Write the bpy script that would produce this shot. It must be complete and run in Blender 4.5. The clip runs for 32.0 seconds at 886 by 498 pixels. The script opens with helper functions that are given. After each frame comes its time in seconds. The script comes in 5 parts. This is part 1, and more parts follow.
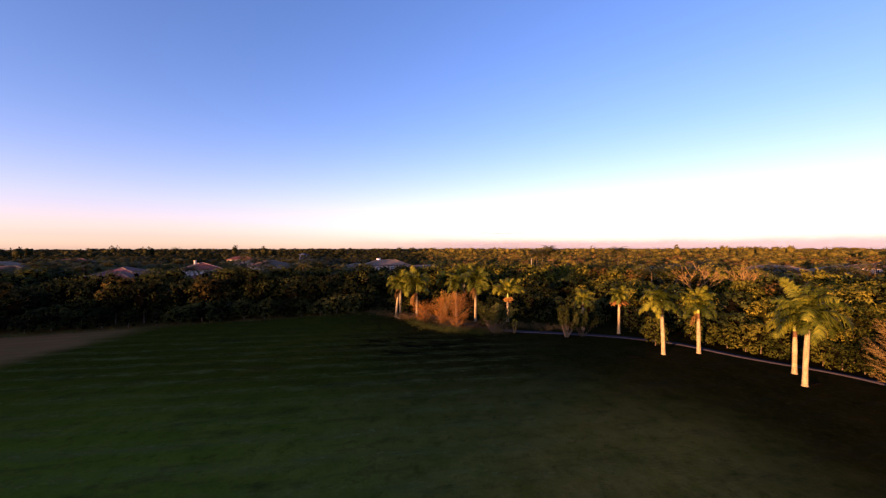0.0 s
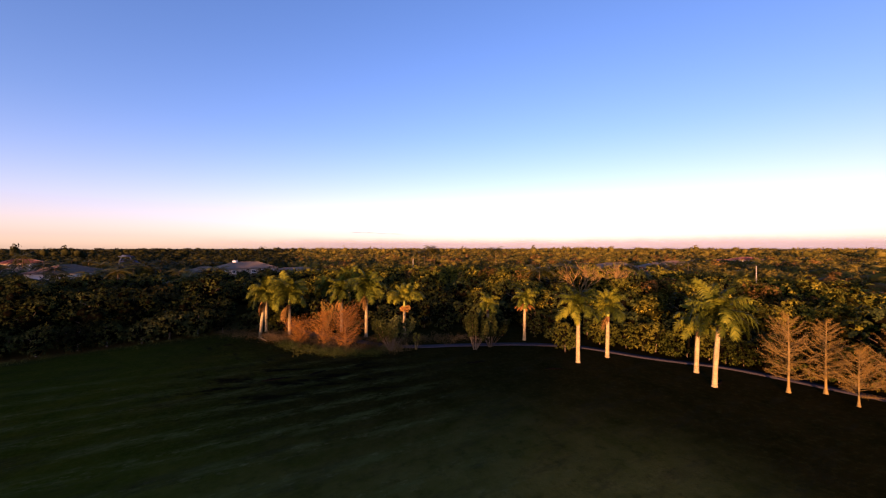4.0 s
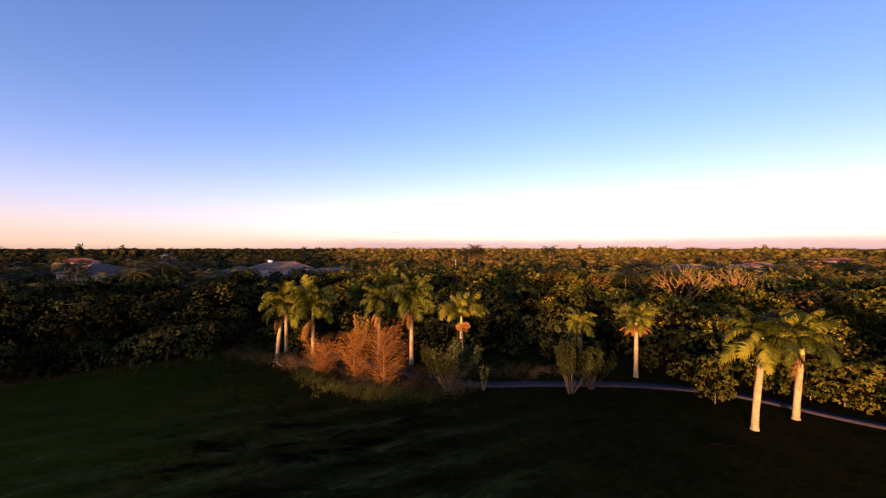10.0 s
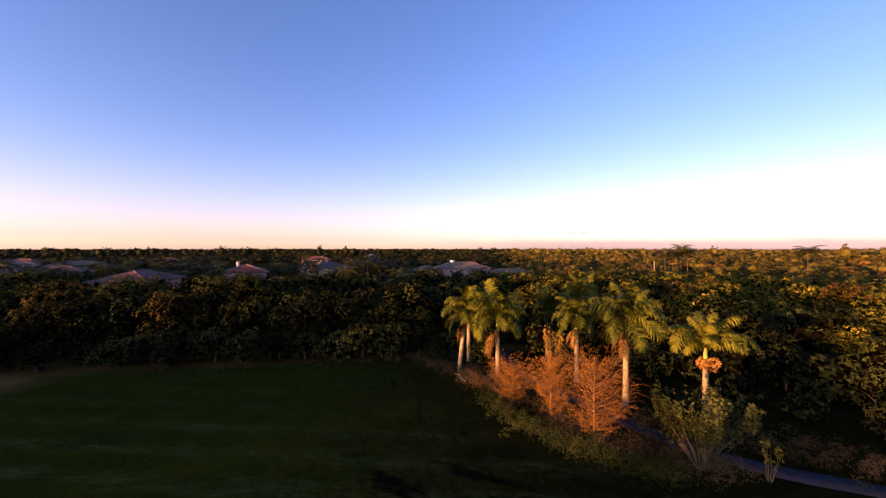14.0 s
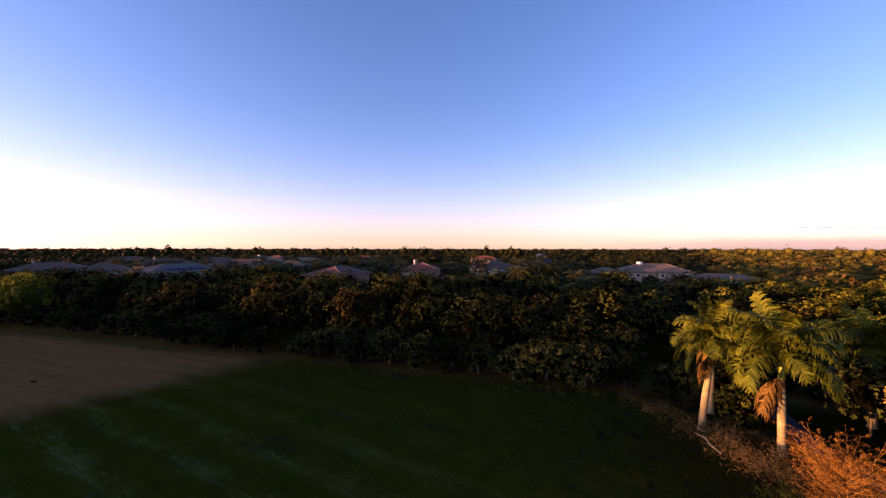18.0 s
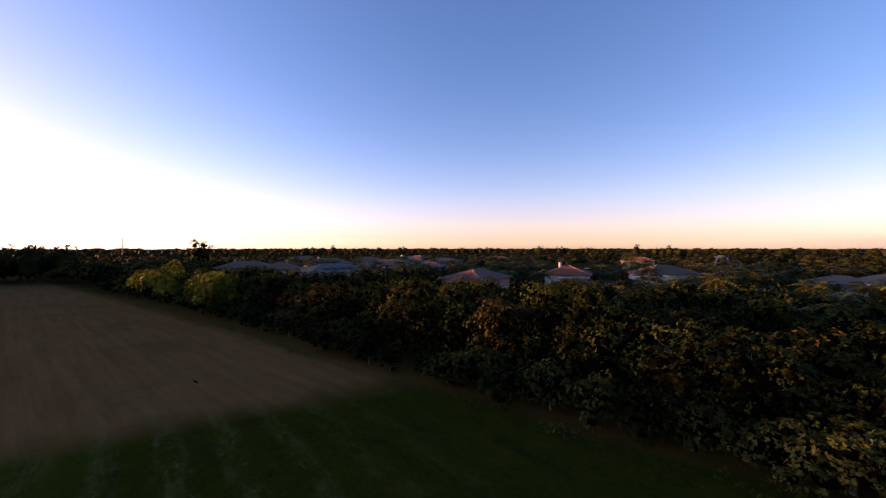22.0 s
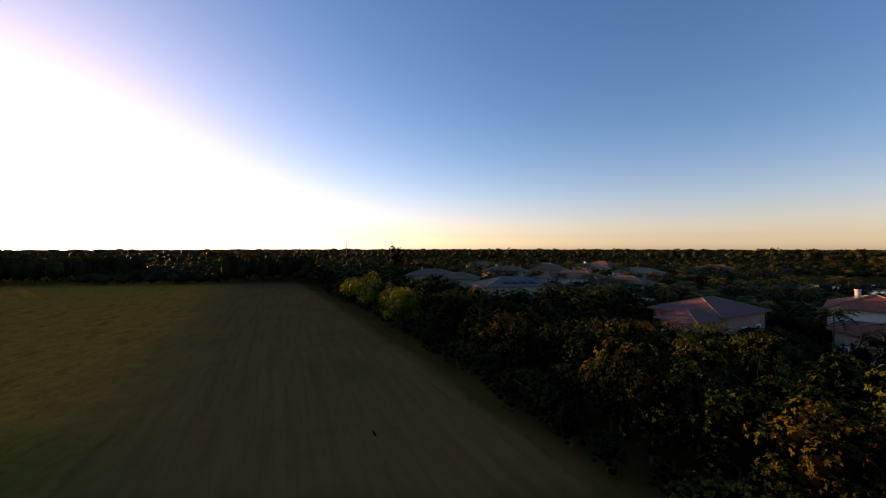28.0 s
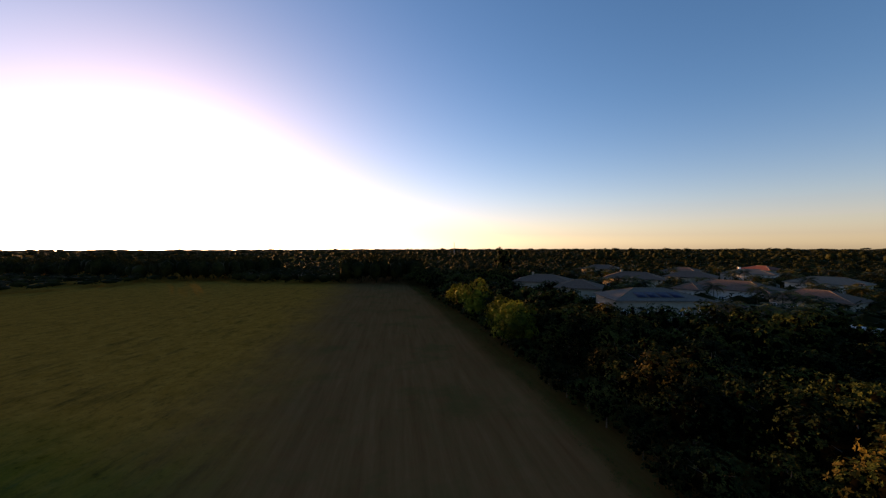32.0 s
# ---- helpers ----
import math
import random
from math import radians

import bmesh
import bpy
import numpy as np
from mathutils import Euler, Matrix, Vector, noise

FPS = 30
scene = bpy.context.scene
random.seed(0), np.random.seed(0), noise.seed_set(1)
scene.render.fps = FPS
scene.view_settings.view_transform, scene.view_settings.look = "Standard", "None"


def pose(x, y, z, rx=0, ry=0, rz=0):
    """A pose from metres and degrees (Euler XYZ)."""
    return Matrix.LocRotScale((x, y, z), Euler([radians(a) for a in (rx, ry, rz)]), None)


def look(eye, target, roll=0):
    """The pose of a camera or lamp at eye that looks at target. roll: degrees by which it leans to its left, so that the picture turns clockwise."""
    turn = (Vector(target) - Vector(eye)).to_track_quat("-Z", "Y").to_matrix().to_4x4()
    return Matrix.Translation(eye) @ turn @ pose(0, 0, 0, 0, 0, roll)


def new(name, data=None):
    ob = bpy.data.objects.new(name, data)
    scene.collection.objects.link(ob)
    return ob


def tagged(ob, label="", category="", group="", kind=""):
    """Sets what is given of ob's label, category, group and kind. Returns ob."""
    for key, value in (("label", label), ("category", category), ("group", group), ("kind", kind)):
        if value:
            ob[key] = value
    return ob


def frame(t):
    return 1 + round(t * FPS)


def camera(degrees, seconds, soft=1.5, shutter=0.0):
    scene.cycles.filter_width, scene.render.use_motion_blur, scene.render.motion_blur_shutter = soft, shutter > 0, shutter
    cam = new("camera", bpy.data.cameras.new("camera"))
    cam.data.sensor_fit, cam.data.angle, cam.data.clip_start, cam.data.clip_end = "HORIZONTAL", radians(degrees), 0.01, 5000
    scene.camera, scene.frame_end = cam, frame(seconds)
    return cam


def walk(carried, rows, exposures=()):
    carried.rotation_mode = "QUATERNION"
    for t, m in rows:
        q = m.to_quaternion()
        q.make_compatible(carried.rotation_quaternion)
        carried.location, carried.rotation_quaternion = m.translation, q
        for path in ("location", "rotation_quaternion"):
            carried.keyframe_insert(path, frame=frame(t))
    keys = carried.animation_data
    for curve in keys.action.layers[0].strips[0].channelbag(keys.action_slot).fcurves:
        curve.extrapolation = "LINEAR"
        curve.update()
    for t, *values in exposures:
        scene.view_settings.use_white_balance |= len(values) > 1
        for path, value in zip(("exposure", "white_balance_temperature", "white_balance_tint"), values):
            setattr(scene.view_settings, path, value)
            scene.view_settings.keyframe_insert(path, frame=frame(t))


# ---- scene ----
cam = camera(100.30, 32.0, soft=1.25)
PATH = [
    (0, (-0.00, -0.00, 15.91), (-0.000, 20.000, 15.866), -0.06),
    (0.5, (-0.55, 1.52, 15.89), (0.145, 21.505, 15.843), -0.05),
    (1, (-1.09, 3.07, 15.90), (0.501, 23.010, 15.856), -0.03),
    (1.5, (-1.48, 4.68, 15.92), (0.972, 24.533, 15.869), -0.04),
    (2, (-1.73, 6.35, 15.96), (1.589, 26.075, 15.923), -0.01),
    (2.5, (-1.91, 8.03, 15.98), (2.266, 27.592, 15.926), -0.01),
    (3, (-2.01, 9.64, 16.00), (3.020, 28.995, 15.946), -0.00),
    (3.5, (-2.06, 11.13, 16.01), (3.786, 30.255, 15.958), -0.01),
    (5.5, (-2.09, 17.93, 15.92), (6.967, 35.759, 15.873), 0.02),
    (6, (-2.00, 19.59, 15.88), (7.835, 37.004, 15.842), 0.04),
    (6.5, (-1.75, 21.24, 15.85), (8.618, 38.344, 15.808), 0.07),
    (7, (-1.41, 22.88, 15.81), (9.118, 39.883, 15.774), 0.09),
    (7.5, (-1.03, 24.43, 15.77), (9.235, 41.594, 15.735), 0.10),
    (8, (-0.79, 25.82, 15.72), (8.644, 43.462, 15.687), 0.07),
    (8.5, (-0.63, 27.09, 15.67), (7.633, 45.297, 15.632), 0.03),
    (9, (-0.58, 28.29, 15.64), (6.480, 47.008, 15.597), 0.04),
    (9.5, (-0.69, 29.50, 15.62), (5.223, 48.605, 15.573), 0.02),
    (10, (-0.71, 30.71, 15.63), (4.046, 50.134, 15.579), -0.01),
    (10.5, (-0.76, 31.92, 15.62), (2.835, 51.589, 15.579), -0.00),
    (11, (-0.91, 33.15, 15.60), (1.586, 52.993, 15.559), 0.02),
    (11.5, (-1.07, 34.37, 15.56), (0.290, 54.322, 15.520), 0.00),
    (12, (-1.29, 35.59, 15.55), (-1.087, 55.586, 15.511), -0.01),
    (12.5, (-1.51, 36.76, 15.58), (-2.502, 56.733, 15.547), -0.00),
    (13, (-1.80, 37.85, 15.63), (-3.959, 57.728, 15.598), 0.03),
    (13.5, (-2.25, 38.94, 15.67), (-5.542, 58.668, 15.644), 0.02),
    (14, (-2.74, 40.07, 15.68), (-7.113, 59.581, 15.654), 0.01),
    (14.5, (-3.34, 41.23, 15.64), (-8.758, 60.477, 15.620), -0.03),
    (16.5, (-6.21, 46.18, 15.42), (-15.756, 63.752, 15.395), 0.01),
    (17, (-7.12, 47.10, 15.36), (-17.660, 64.103, 15.338), 0.03),
    (17.5, (-8.22, 47.87, 15.29), (-19.647, 64.287, 15.266), 0.06),
    (18, (-9.25, 48.66, 15.23), (-21.465, 64.495, 15.210), 0.06),
    (18.5, (-10.38, 49.41, 15.18), (-23.224, 64.740, 15.160), 0.03),
    (19, (-11.39, 50.12, 15.18), (-24.843, 64.919, 15.159), 0.03),
    (19.5, (-12.63, 50.88, 15.22), (-26.601, 65.198, 15.195), 0.03),
    (20, (-14.14, 51.81, 15.30), (-28.396, 65.840, 15.271), 0.04),
    (20.5, (-15.62, 52.73, 15.40), (-30.328, 66.278, 15.361), 0.03),
    (21, (-17.03, 53.56, 15.50), (-32.422, 66.328, 15.460), -0.01),
    (21.5, (-18.36, 54.40, 15.60), (-34.524, 66.180, 15.559), -0.02),
    (22, (-19.70, 55.19, 15.69), (-36.666, 65.784, 15.648), -0.03),
    (22.5, (-21.13, 55.83, 15.80), (-38.812, 65.168, 15.755), -0.06),
    (23, (-22.45, 56.47, 15.96), (-40.779, 64.470, 15.918), -0.07),
    (23.5, (-23.71, 57.01, 16.18), (-42.436, 64.028, 16.135), -0.10),
    (24, (-24.82, 57.30, 16.45), (-43.769, 63.697, 16.412), -0.07),
    (24.5, (-25.63, 57.38, 16.75), (-44.716, 63.362, 16.702), -0.08),
    (26.5, (-28.25, 56.84, 18.75), (-47.863, 60.782, 18.738), 0.01),
    (27, (-29.52, 56.91, 19.05), (-49.240, 60.211, 19.035), 0.01),
    (27.5, (-30.89, 56.96, 19.35), (-50.717, 59.583, 19.327), 0.02),
    (28, (-32.33, 57.04, 19.64), (-52.243, 58.935, 19.599), 0.02),
    (28.5, (-33.84, 57.05, 19.89), (-53.801, 58.251, 19.843), 0.01),
    (29, (-35.33, 57.02, 20.11), (-55.325, 57.520, 20.050), 0.00),
    (29.5, (-36.77, 56.94, 20.28), (-56.767, 56.683, 20.222), -0.01),
    (30, (-38.21, 56.80, 20.44), (-58.180, 55.729, 20.387), -0.03),
    (30.5, (-39.52, 56.61, 20.60), (-59.429, 54.691, 20.540), -0.03),
    (31, (-40.81, 56.42, 20.77), (-60.619, 53.641, 20.724), -0.06),
    (31.5, (-42.02, 56.22, 20.99), (-61.721, 52.747, 20.940), -0.05),
    (32, (-43.09, 55.99, 21.18), (-62.726, 52.189, 21.125), -0.09),
]
walk(cam, [(t, look(eye, target, roll)) for t, eye, target, roll in PATH], [(0, 1.7, 7000, 79), (3.5, 1.6, 7050, 79), (6, 1.48, 7050, 77), (14, 1.74, 7100, 78), (20, 1.72, 7200, 77), (24, 1.48, 7350, 61), (28, 1.20, 7350, 50), (32, 1.05, 7350, 46)])

# ---- world and sun ----
SUN_AZ = radians(138.3)          # to the left of +y
SUN_EL = radians(1.7)
sun_dir = Vector((-math.sin(SUN_AZ) * math.cos(SUN_EL), math.cos(SUN_AZ) * math.cos(SUN_EL), math.sin(SUN_EL)))
world = bpy.data.worlds.new("world")
world.use_nodes = True
scene.world = world
wn = world.node_tree
sky = wn.nodes.new("ShaderNodeTexSky")
sky.sky_type = "NISHITA"
sky.sun_disc = False
sky.sun_elevation = radians(4.5)   # the haze still glows as under a slightly higher sun
sky.sun_rotation = radians(360) - SUN_AZ
sky.air_density, sky.dust_density, sky.ozone_density = 1.0, 1.35, 2.1
sky.altitude = 1200
bg = wn.nodes["Background"]
# evening air: the blue overhead a little deeper, the warm band at the horizon paler
sat = wn.nodes.new("ShaderNodeHueSaturation")
rgb = wn.nodes.new("ShaderNodeSeparateColor")
wn.links.new(sky.outputs[0], rgb.inputs[0])
steps = []
for op in ("SUBTRACT", "ADD", "DIVIDE"):
    steps.append(wn.nodes.new("ShaderNodeMath"))
    steps[-1].operation = op
for n in steps[:2]:
    wn.links.new(rgb.outputs[2], n.inputs[0])
    wn.links.new(rgb.outputs[0], n.inputs[1])
wn.links.new(steps[0].outputs[0], steps[2].inputs[0])
wn.links.new(steps[1].outputs[0], steps[2].inputs[1])
span = wn.nodes.new("ShaderNodeMapRange")
span.inputs["From Min"].default_value, span.inputs["From Max"].default_value = -0.6, 0.5
span.inputs["To Min"].default_value, span.inputs["To Max"].default_value = 0.60, 1.24
wn.links.new(steps[2].outputs[0], span.inputs["Value"])
wn.links.new(span.outputs[0], sat.inputs["Saturation"])
lean = wn.nodes.new("ShaderNodeMapRange")
lean.inputs["From Min"].default_value, lean.inputs["From Max"].default_value = -0.5, 0.25
lean.inputs["To Min"].default_value, lean.inputs["To Max"].default_value = 0.545, 0.4925
wn.links.new(steps[2].outputs[0], lean.inputs["Value"])
wn.links.new(lean.outputs[0], sat.inputs["Hue"])
wn.links.new(sky.outputs[0], sat.inputs["Color"])
wn.links.new(sat.outputs[0], bg.inputs[0])
bg.inputs[1].default_value = 0.14
sun = bpy.data.lights.new("sun", "SUN")
sun.energy, sun.angle, sun.color = 5.2, radians(0.5), (1.0, 0.61, 0.17)
new("sun", sun).matrix_world = look(sun_dir * 300, (0, 0, 0))


# ---- materials ----
def mat(name, rough=0.8, metal=0.0, spec=0.3):
    m = bpy.data.materials.new(name)
    m.use_nodes = True
    b = m.node_tree.nodes["Principled BSDF"]
    b.inputs["Roughness"].default_value, b.inputs["Metallic"].default_value = rough, metal
    b.inputs["Specular IOR Level"].default_value = spec
    return m, m.node_tree, b


def node(nt, kind, **values):
    n = nt.nodes.new(kind)
    for key, value in values.items():
        n.inputs[key.replace("_", " ")].default_value = value
    return n


def ramp(nt, source, stops):
    r = nt.nodes.new("ShaderNodeValToRGB")
    e = r.color_ramp.elements
    while len(e) < len(stops):
        e.new(0.5)
    for el, (p, c) in zip(e, stops):
        el.position, el.color = p, (*c, 1)
    nt.links.new(source, r.inputs[0])
    return r.outputs[0]


def mix(nt, f, a, b, blend="MIX"):
    n = nt.nodes.new("ShaderNodeMix")
    n.data_type, n.blend_type = "RGBA", blend
    for socket, value in ((n.inputs[0], f), (n.inputs[6], a), (n.inputs[7], b)):
        if isinstance(value, (int, float)):
            socket.default_value = value
        elif isinstance(value, tuple):
            socket.default_value = (*value, 1)
        else:
            nt.links.new(value, socket)
    return n.outputs[2]


def noise_at(nt, scale, detail=3.0, rough=0.6, coords=None):
    n = node(nt, "ShaderNodeTexNoise", Scale=scale, Detail=detail, Roughness=rough)
    if coords is None:
        coords = nt.nodes.new("ShaderNodeNewGeometry").outputs["Position"]
    nt.links.new(coords, n.inputs["Vector"])
    return n.outputs["Fac"]


def bump(nt, b, height, strength, dist):
    n = node(nt, "ShaderNodeBump", Strength=strength, Distance=dist)
    nt.links.new(height, n.inputs["Height"])
    nt.links.new(n.outputs[0], b.inputs["Normal"])


def foliage(name, dark, mid, light, trans=0.07, rough=0.75, spec=0.05):
    """Leaves: hue drifts from tree to tree and from leaf to leaf; a little light passes through."""
    m, nt, b = mat(name, rough, 0, spec)
    geo = nt.nodes.new("ShaderNodeNewGeometry")
    wide = noise_at(nt, 0.13, 2)
    isl = geo.outputs["Random Per Island"]
    s = nt.nodes.new("ShaderNodeMath")
    s.operation = "MULTIPLY_ADD"
    nt.links.new(isl, s.inputs[0])
    s.inputs[1].default_value = 0.38
    tone = nt.nodes.new("ShaderNodeMath")
    tone.operation = "MULTIPLY_ADD"
    tone.inputs[1].default_value, tone.inputs[2].default_value = 2.3, -0.62
    nt.links.new(wide, tone.inputs[0])
    nt.links.new(tone.outputs[0], s.inputs[2])
    c = ramp(nt, s.outputs[0], [(0.38, dark), (0.68, mid), (1.0, light)])
    nt.links.new(c, b.inputs["Base Color"])
    t = nt.nodes.new("ShaderNodeBsdfTranslucent")
    nt.links.new(c, t.inputs[0])
    ms = nt.nodes.new("ShaderNodeMixShader")
    ms.inputs[0].default_value = trans
    nt.links.new(b.outputs[0], ms.inputs[1])
    nt.links.new(t.outputs[0], ms.inputs[2])
    nt.links.new(ms.outputs[0], nt.nodes["Material Output"].inputs[0])
    return m


def plain(name, c1, c2, scale, rough=0.8, metal=0.0, spec=0.3, bumps=0.0, dist=0.02):
    m, nt, b = mat(name, rough, metal, spec)
    f = noise_at(nt, scale, 4)
    nt.links.new(ramp(nt, f, [(0.3, c1), (0.7, c2)]), b.inputs["Base Color"])
    if bumps:
        bump(nt, b, noise_at(nt, scale * 4, 3), bumps, dist)
    return m


# olive and deep leaves: colour darkened for the shade of the western woods
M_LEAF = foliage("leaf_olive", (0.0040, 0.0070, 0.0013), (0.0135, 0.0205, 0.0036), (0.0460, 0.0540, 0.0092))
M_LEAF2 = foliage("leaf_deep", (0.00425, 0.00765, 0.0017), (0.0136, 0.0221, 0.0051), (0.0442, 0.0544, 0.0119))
M_LEAF3 = foliage("leaf_russet", (0.012, 0.0095, 0.002), (0.034, 0.026, 0.004), (0.080, 0.057, 0.010))
M_LEAF4 = foliage("leaf_yellow", (0.022, 0.030, 0.003), (0.085, 0.096, 0.008), (0.20, 0.195, 0.018), 0.22)
M_LEAF5 = foliage("leaf_sage", (0.008, 0.0115, 0.0022), (0.027, 0.034, 0.0072), (0.070, 0.076, 0.019))
# nearly black leaves: the unlit look of the tall trees put into colour
M_LEAF6 = foliage("leaf_unlit_black_green", (0.002, 0.004, 0.001), (0.005, 0.008, 0.002), (0.014, 0.018, 0.004))
M_PLUME = foliage("leaf_plume", (0.011, 0.016, 0.003), (0.036, 0.045, 0.009), (0.090, 0.098, 0.024))
# crown hearts: the shade between the leaves put into a dark colour
M_HEART_SHADE_GOLD = plain("golden_crown_inner_shade", (0.010, 0.010, 0.0015), (0.020, 0.019, 0.003), 2.0, 1.0, 0.0, 0.0)
M_HEART_SHADE = plain("crown_inner_shade", (0.002, 0.0018, 0.001), (0.004, 0.0035, 0.002), 2.0, 1.0, 0.0, 0.0)
# brighter leaf copy: sunlight on the eastern woods put into the colour
M_GOLD = foliage("leaf_sunlit_gold_green", (0.016, 0.023, 0.002), (0.072, 0.076, 0.006), (0.195, 0.166, 0.013), 0.13)
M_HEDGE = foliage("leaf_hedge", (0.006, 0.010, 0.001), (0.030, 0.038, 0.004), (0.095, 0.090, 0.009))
# far eastern canopy: its evening sunlight is part of this leaf colour
M_FARGOLD = foliage("leaf_far_sunlit_gold", (0.032, 0.031, 0.005), (0.058, 0.051, 0.0075), (0.104, 0.083, 0.0126), 0.1)
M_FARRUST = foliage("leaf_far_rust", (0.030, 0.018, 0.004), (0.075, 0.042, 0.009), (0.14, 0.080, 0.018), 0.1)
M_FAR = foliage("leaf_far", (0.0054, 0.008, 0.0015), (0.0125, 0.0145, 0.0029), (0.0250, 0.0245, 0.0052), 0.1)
M_PALM = foliage("palm_frond_green", (0.012, 0.021, 0.002), (0.045, 0.060, 0.004), (0.145, 0.150, 0.009), 0.18, 0.6, 0.08)
M_COCO = foliage("feather_palm_olive", (0.007, 0.011, 0.002), (0.027, 0.032, 0.004), (0.090, 0.082, 0.010), 0.12, 0.6, 0.08)
M_DEADFROND = foliage("palm_frond_dry", (0.07, 0.038, 0.010), (0.13, 0.072, 0.018), (0.21, 0.12, 0.032), 0.2)
M_SKIRT = foliage("palm_skirt_orange", (0.16, 0.070, 0.015), (0.27, 0.125, 0.026), (0.38, 0.19, 0.045), 0.25)
M_NEEDLE = foliage("cypress_needle_rust", (0.14, 0.052, 0.003), (0.26, 0.106, 0.006), (0.37, 0.165, 0.012), 0.25)
M_NEEDLE_PALE = foliage("cypress_twig_gold", (0.10, 0.056, 0.007), (0.165, 0.096, 0.013), (0.23, 0.145, 0.024), 0.2)
M_TWIG_PALE = plain("cypress_bark_pale", (0.12, 0.082, 0.022), (0.21, 0.150, 0.042), 3.0, 0.9)
M_TWIG = plain("cypress_bark_grey_tan", (0.11, 0.050, 0.010), (0.19, 0.092, 0.020), 3.0, 0.9)
M_PALELIMB = plain("pale_golden_bark", (0.13, 0.080, 0.022), (0.21, 0.135, 0.04), 1.5, 0.9)
M_BARK = plain("bark_brown", (0.07, 0.05, 0.035), (0.15, 0.11, 0.08), 4.0, 0.9, bumps=0.4)
def palm_bark():
    """Pale grey trunk with faint leaf-scar rings, stained towards brown in patches."""
    m, nt, b = mat("palm_trunk_grey", 0.9, 0, 0.15)
    base = ramp(nt, noise_at(nt, 2.5, 4), [(0.3, (0.20, 0.168, 0.086)), (0.7, (0.35, 0.295, 0.155))])
    tc = nt.nodes.new("ShaderNodeNewGeometry").outputs["Position"]
    w = nt.nodes.new("ShaderNodeTexWave")
    w.bands_direction = "Z"
    w.inputs["Scale"].default_value, w.inputs["Distortion"].default_value = 1.1, 1.5
    nt.links.new(tc, w.inputs["Vector"])
    c = mix(nt, ramp(nt, w.outputs["Fac"], [(0.0, (0.35, 0.35, 0.35)), (0.25, (0, 0, 0))]), base, (0.13, 0.10, 0.07))
    c = mix(nt, ramp(nt, noise_at(nt, 0.9, 3), [(0.55, (0, 0, 0)), (0.7, (0.6, 0.6, 0.6))]), c, (0.20, 0.14, 0.08))
    mp = nt.nodes.new("ShaderNodeMapping")
    mp.inputs["Scale"].default_value = (7.0, 7.0, 0.9)
    nt.links.new(tc, mp.inputs[0])
    c = mix(nt, ramp(nt, noise_at(nt, 1.0, 4, 0.7, mp.outputs[0]), [(0.48, (0, 0, 0)), (0.68, (0.75, 0.75, 0.75))]), c, (0.12, 0.08, 0.035))
    nt.links.new(c, b.inputs["Base Color"])
    bump(nt, b, w.outputs["Fac"], 0.4, 0.03)
    return m


M_PALMTRUNK = palm_bark()
M_SHAFT = plain("palm_crownshaft_green", (0.14, 0.19, 0.02), (0.24, 0.27, 0.035), 2.0, 0.4)
M_SHEATH = plain("palm_sheath_brown", (0.06, 0.030, 0.012), (0.12, 0.06, 0.022), 3.0, 0.8)
M_DRYGRASS = foliage("dry_grass", (0.033, 0.024, 0.009), (0.078, 0.054, 0.0195), (0.165, 0.105, 0.039), 0.1, 0.9, 0.05)
M_WEED = foliage("green_weed", (0.016, 0.028, 0.005), (0.040, 0.054, 0.009), (0.080, 0.086, 0.018), 0.1, 0.8)
M_STEM = plain("shrub_stem_brown", (0.045, 0.032, 0.018), (0.10, 0.072, 0.040), 4.0, 0.9)
M_STEM_PALE = plain("shrub_stem_tan", (0.075, 0.056, 0.032), (0.15, 0.112, 0.064), 4.0, 0.9)
M_DARKTWIG = plain("rotten_twig", (0.004, 0.003, 0.002), (0.010, 0.008, 0.006), 4.0, 1.0, 0.0, 0.0)
M_ASPHALT = plain("path_asphalt", (0.034, 0.030, 0.036), (0.056, 0.049, 0.056), 1.5, 1.0, 0.0, 0.03, bumps=0.3, dist=0.01)


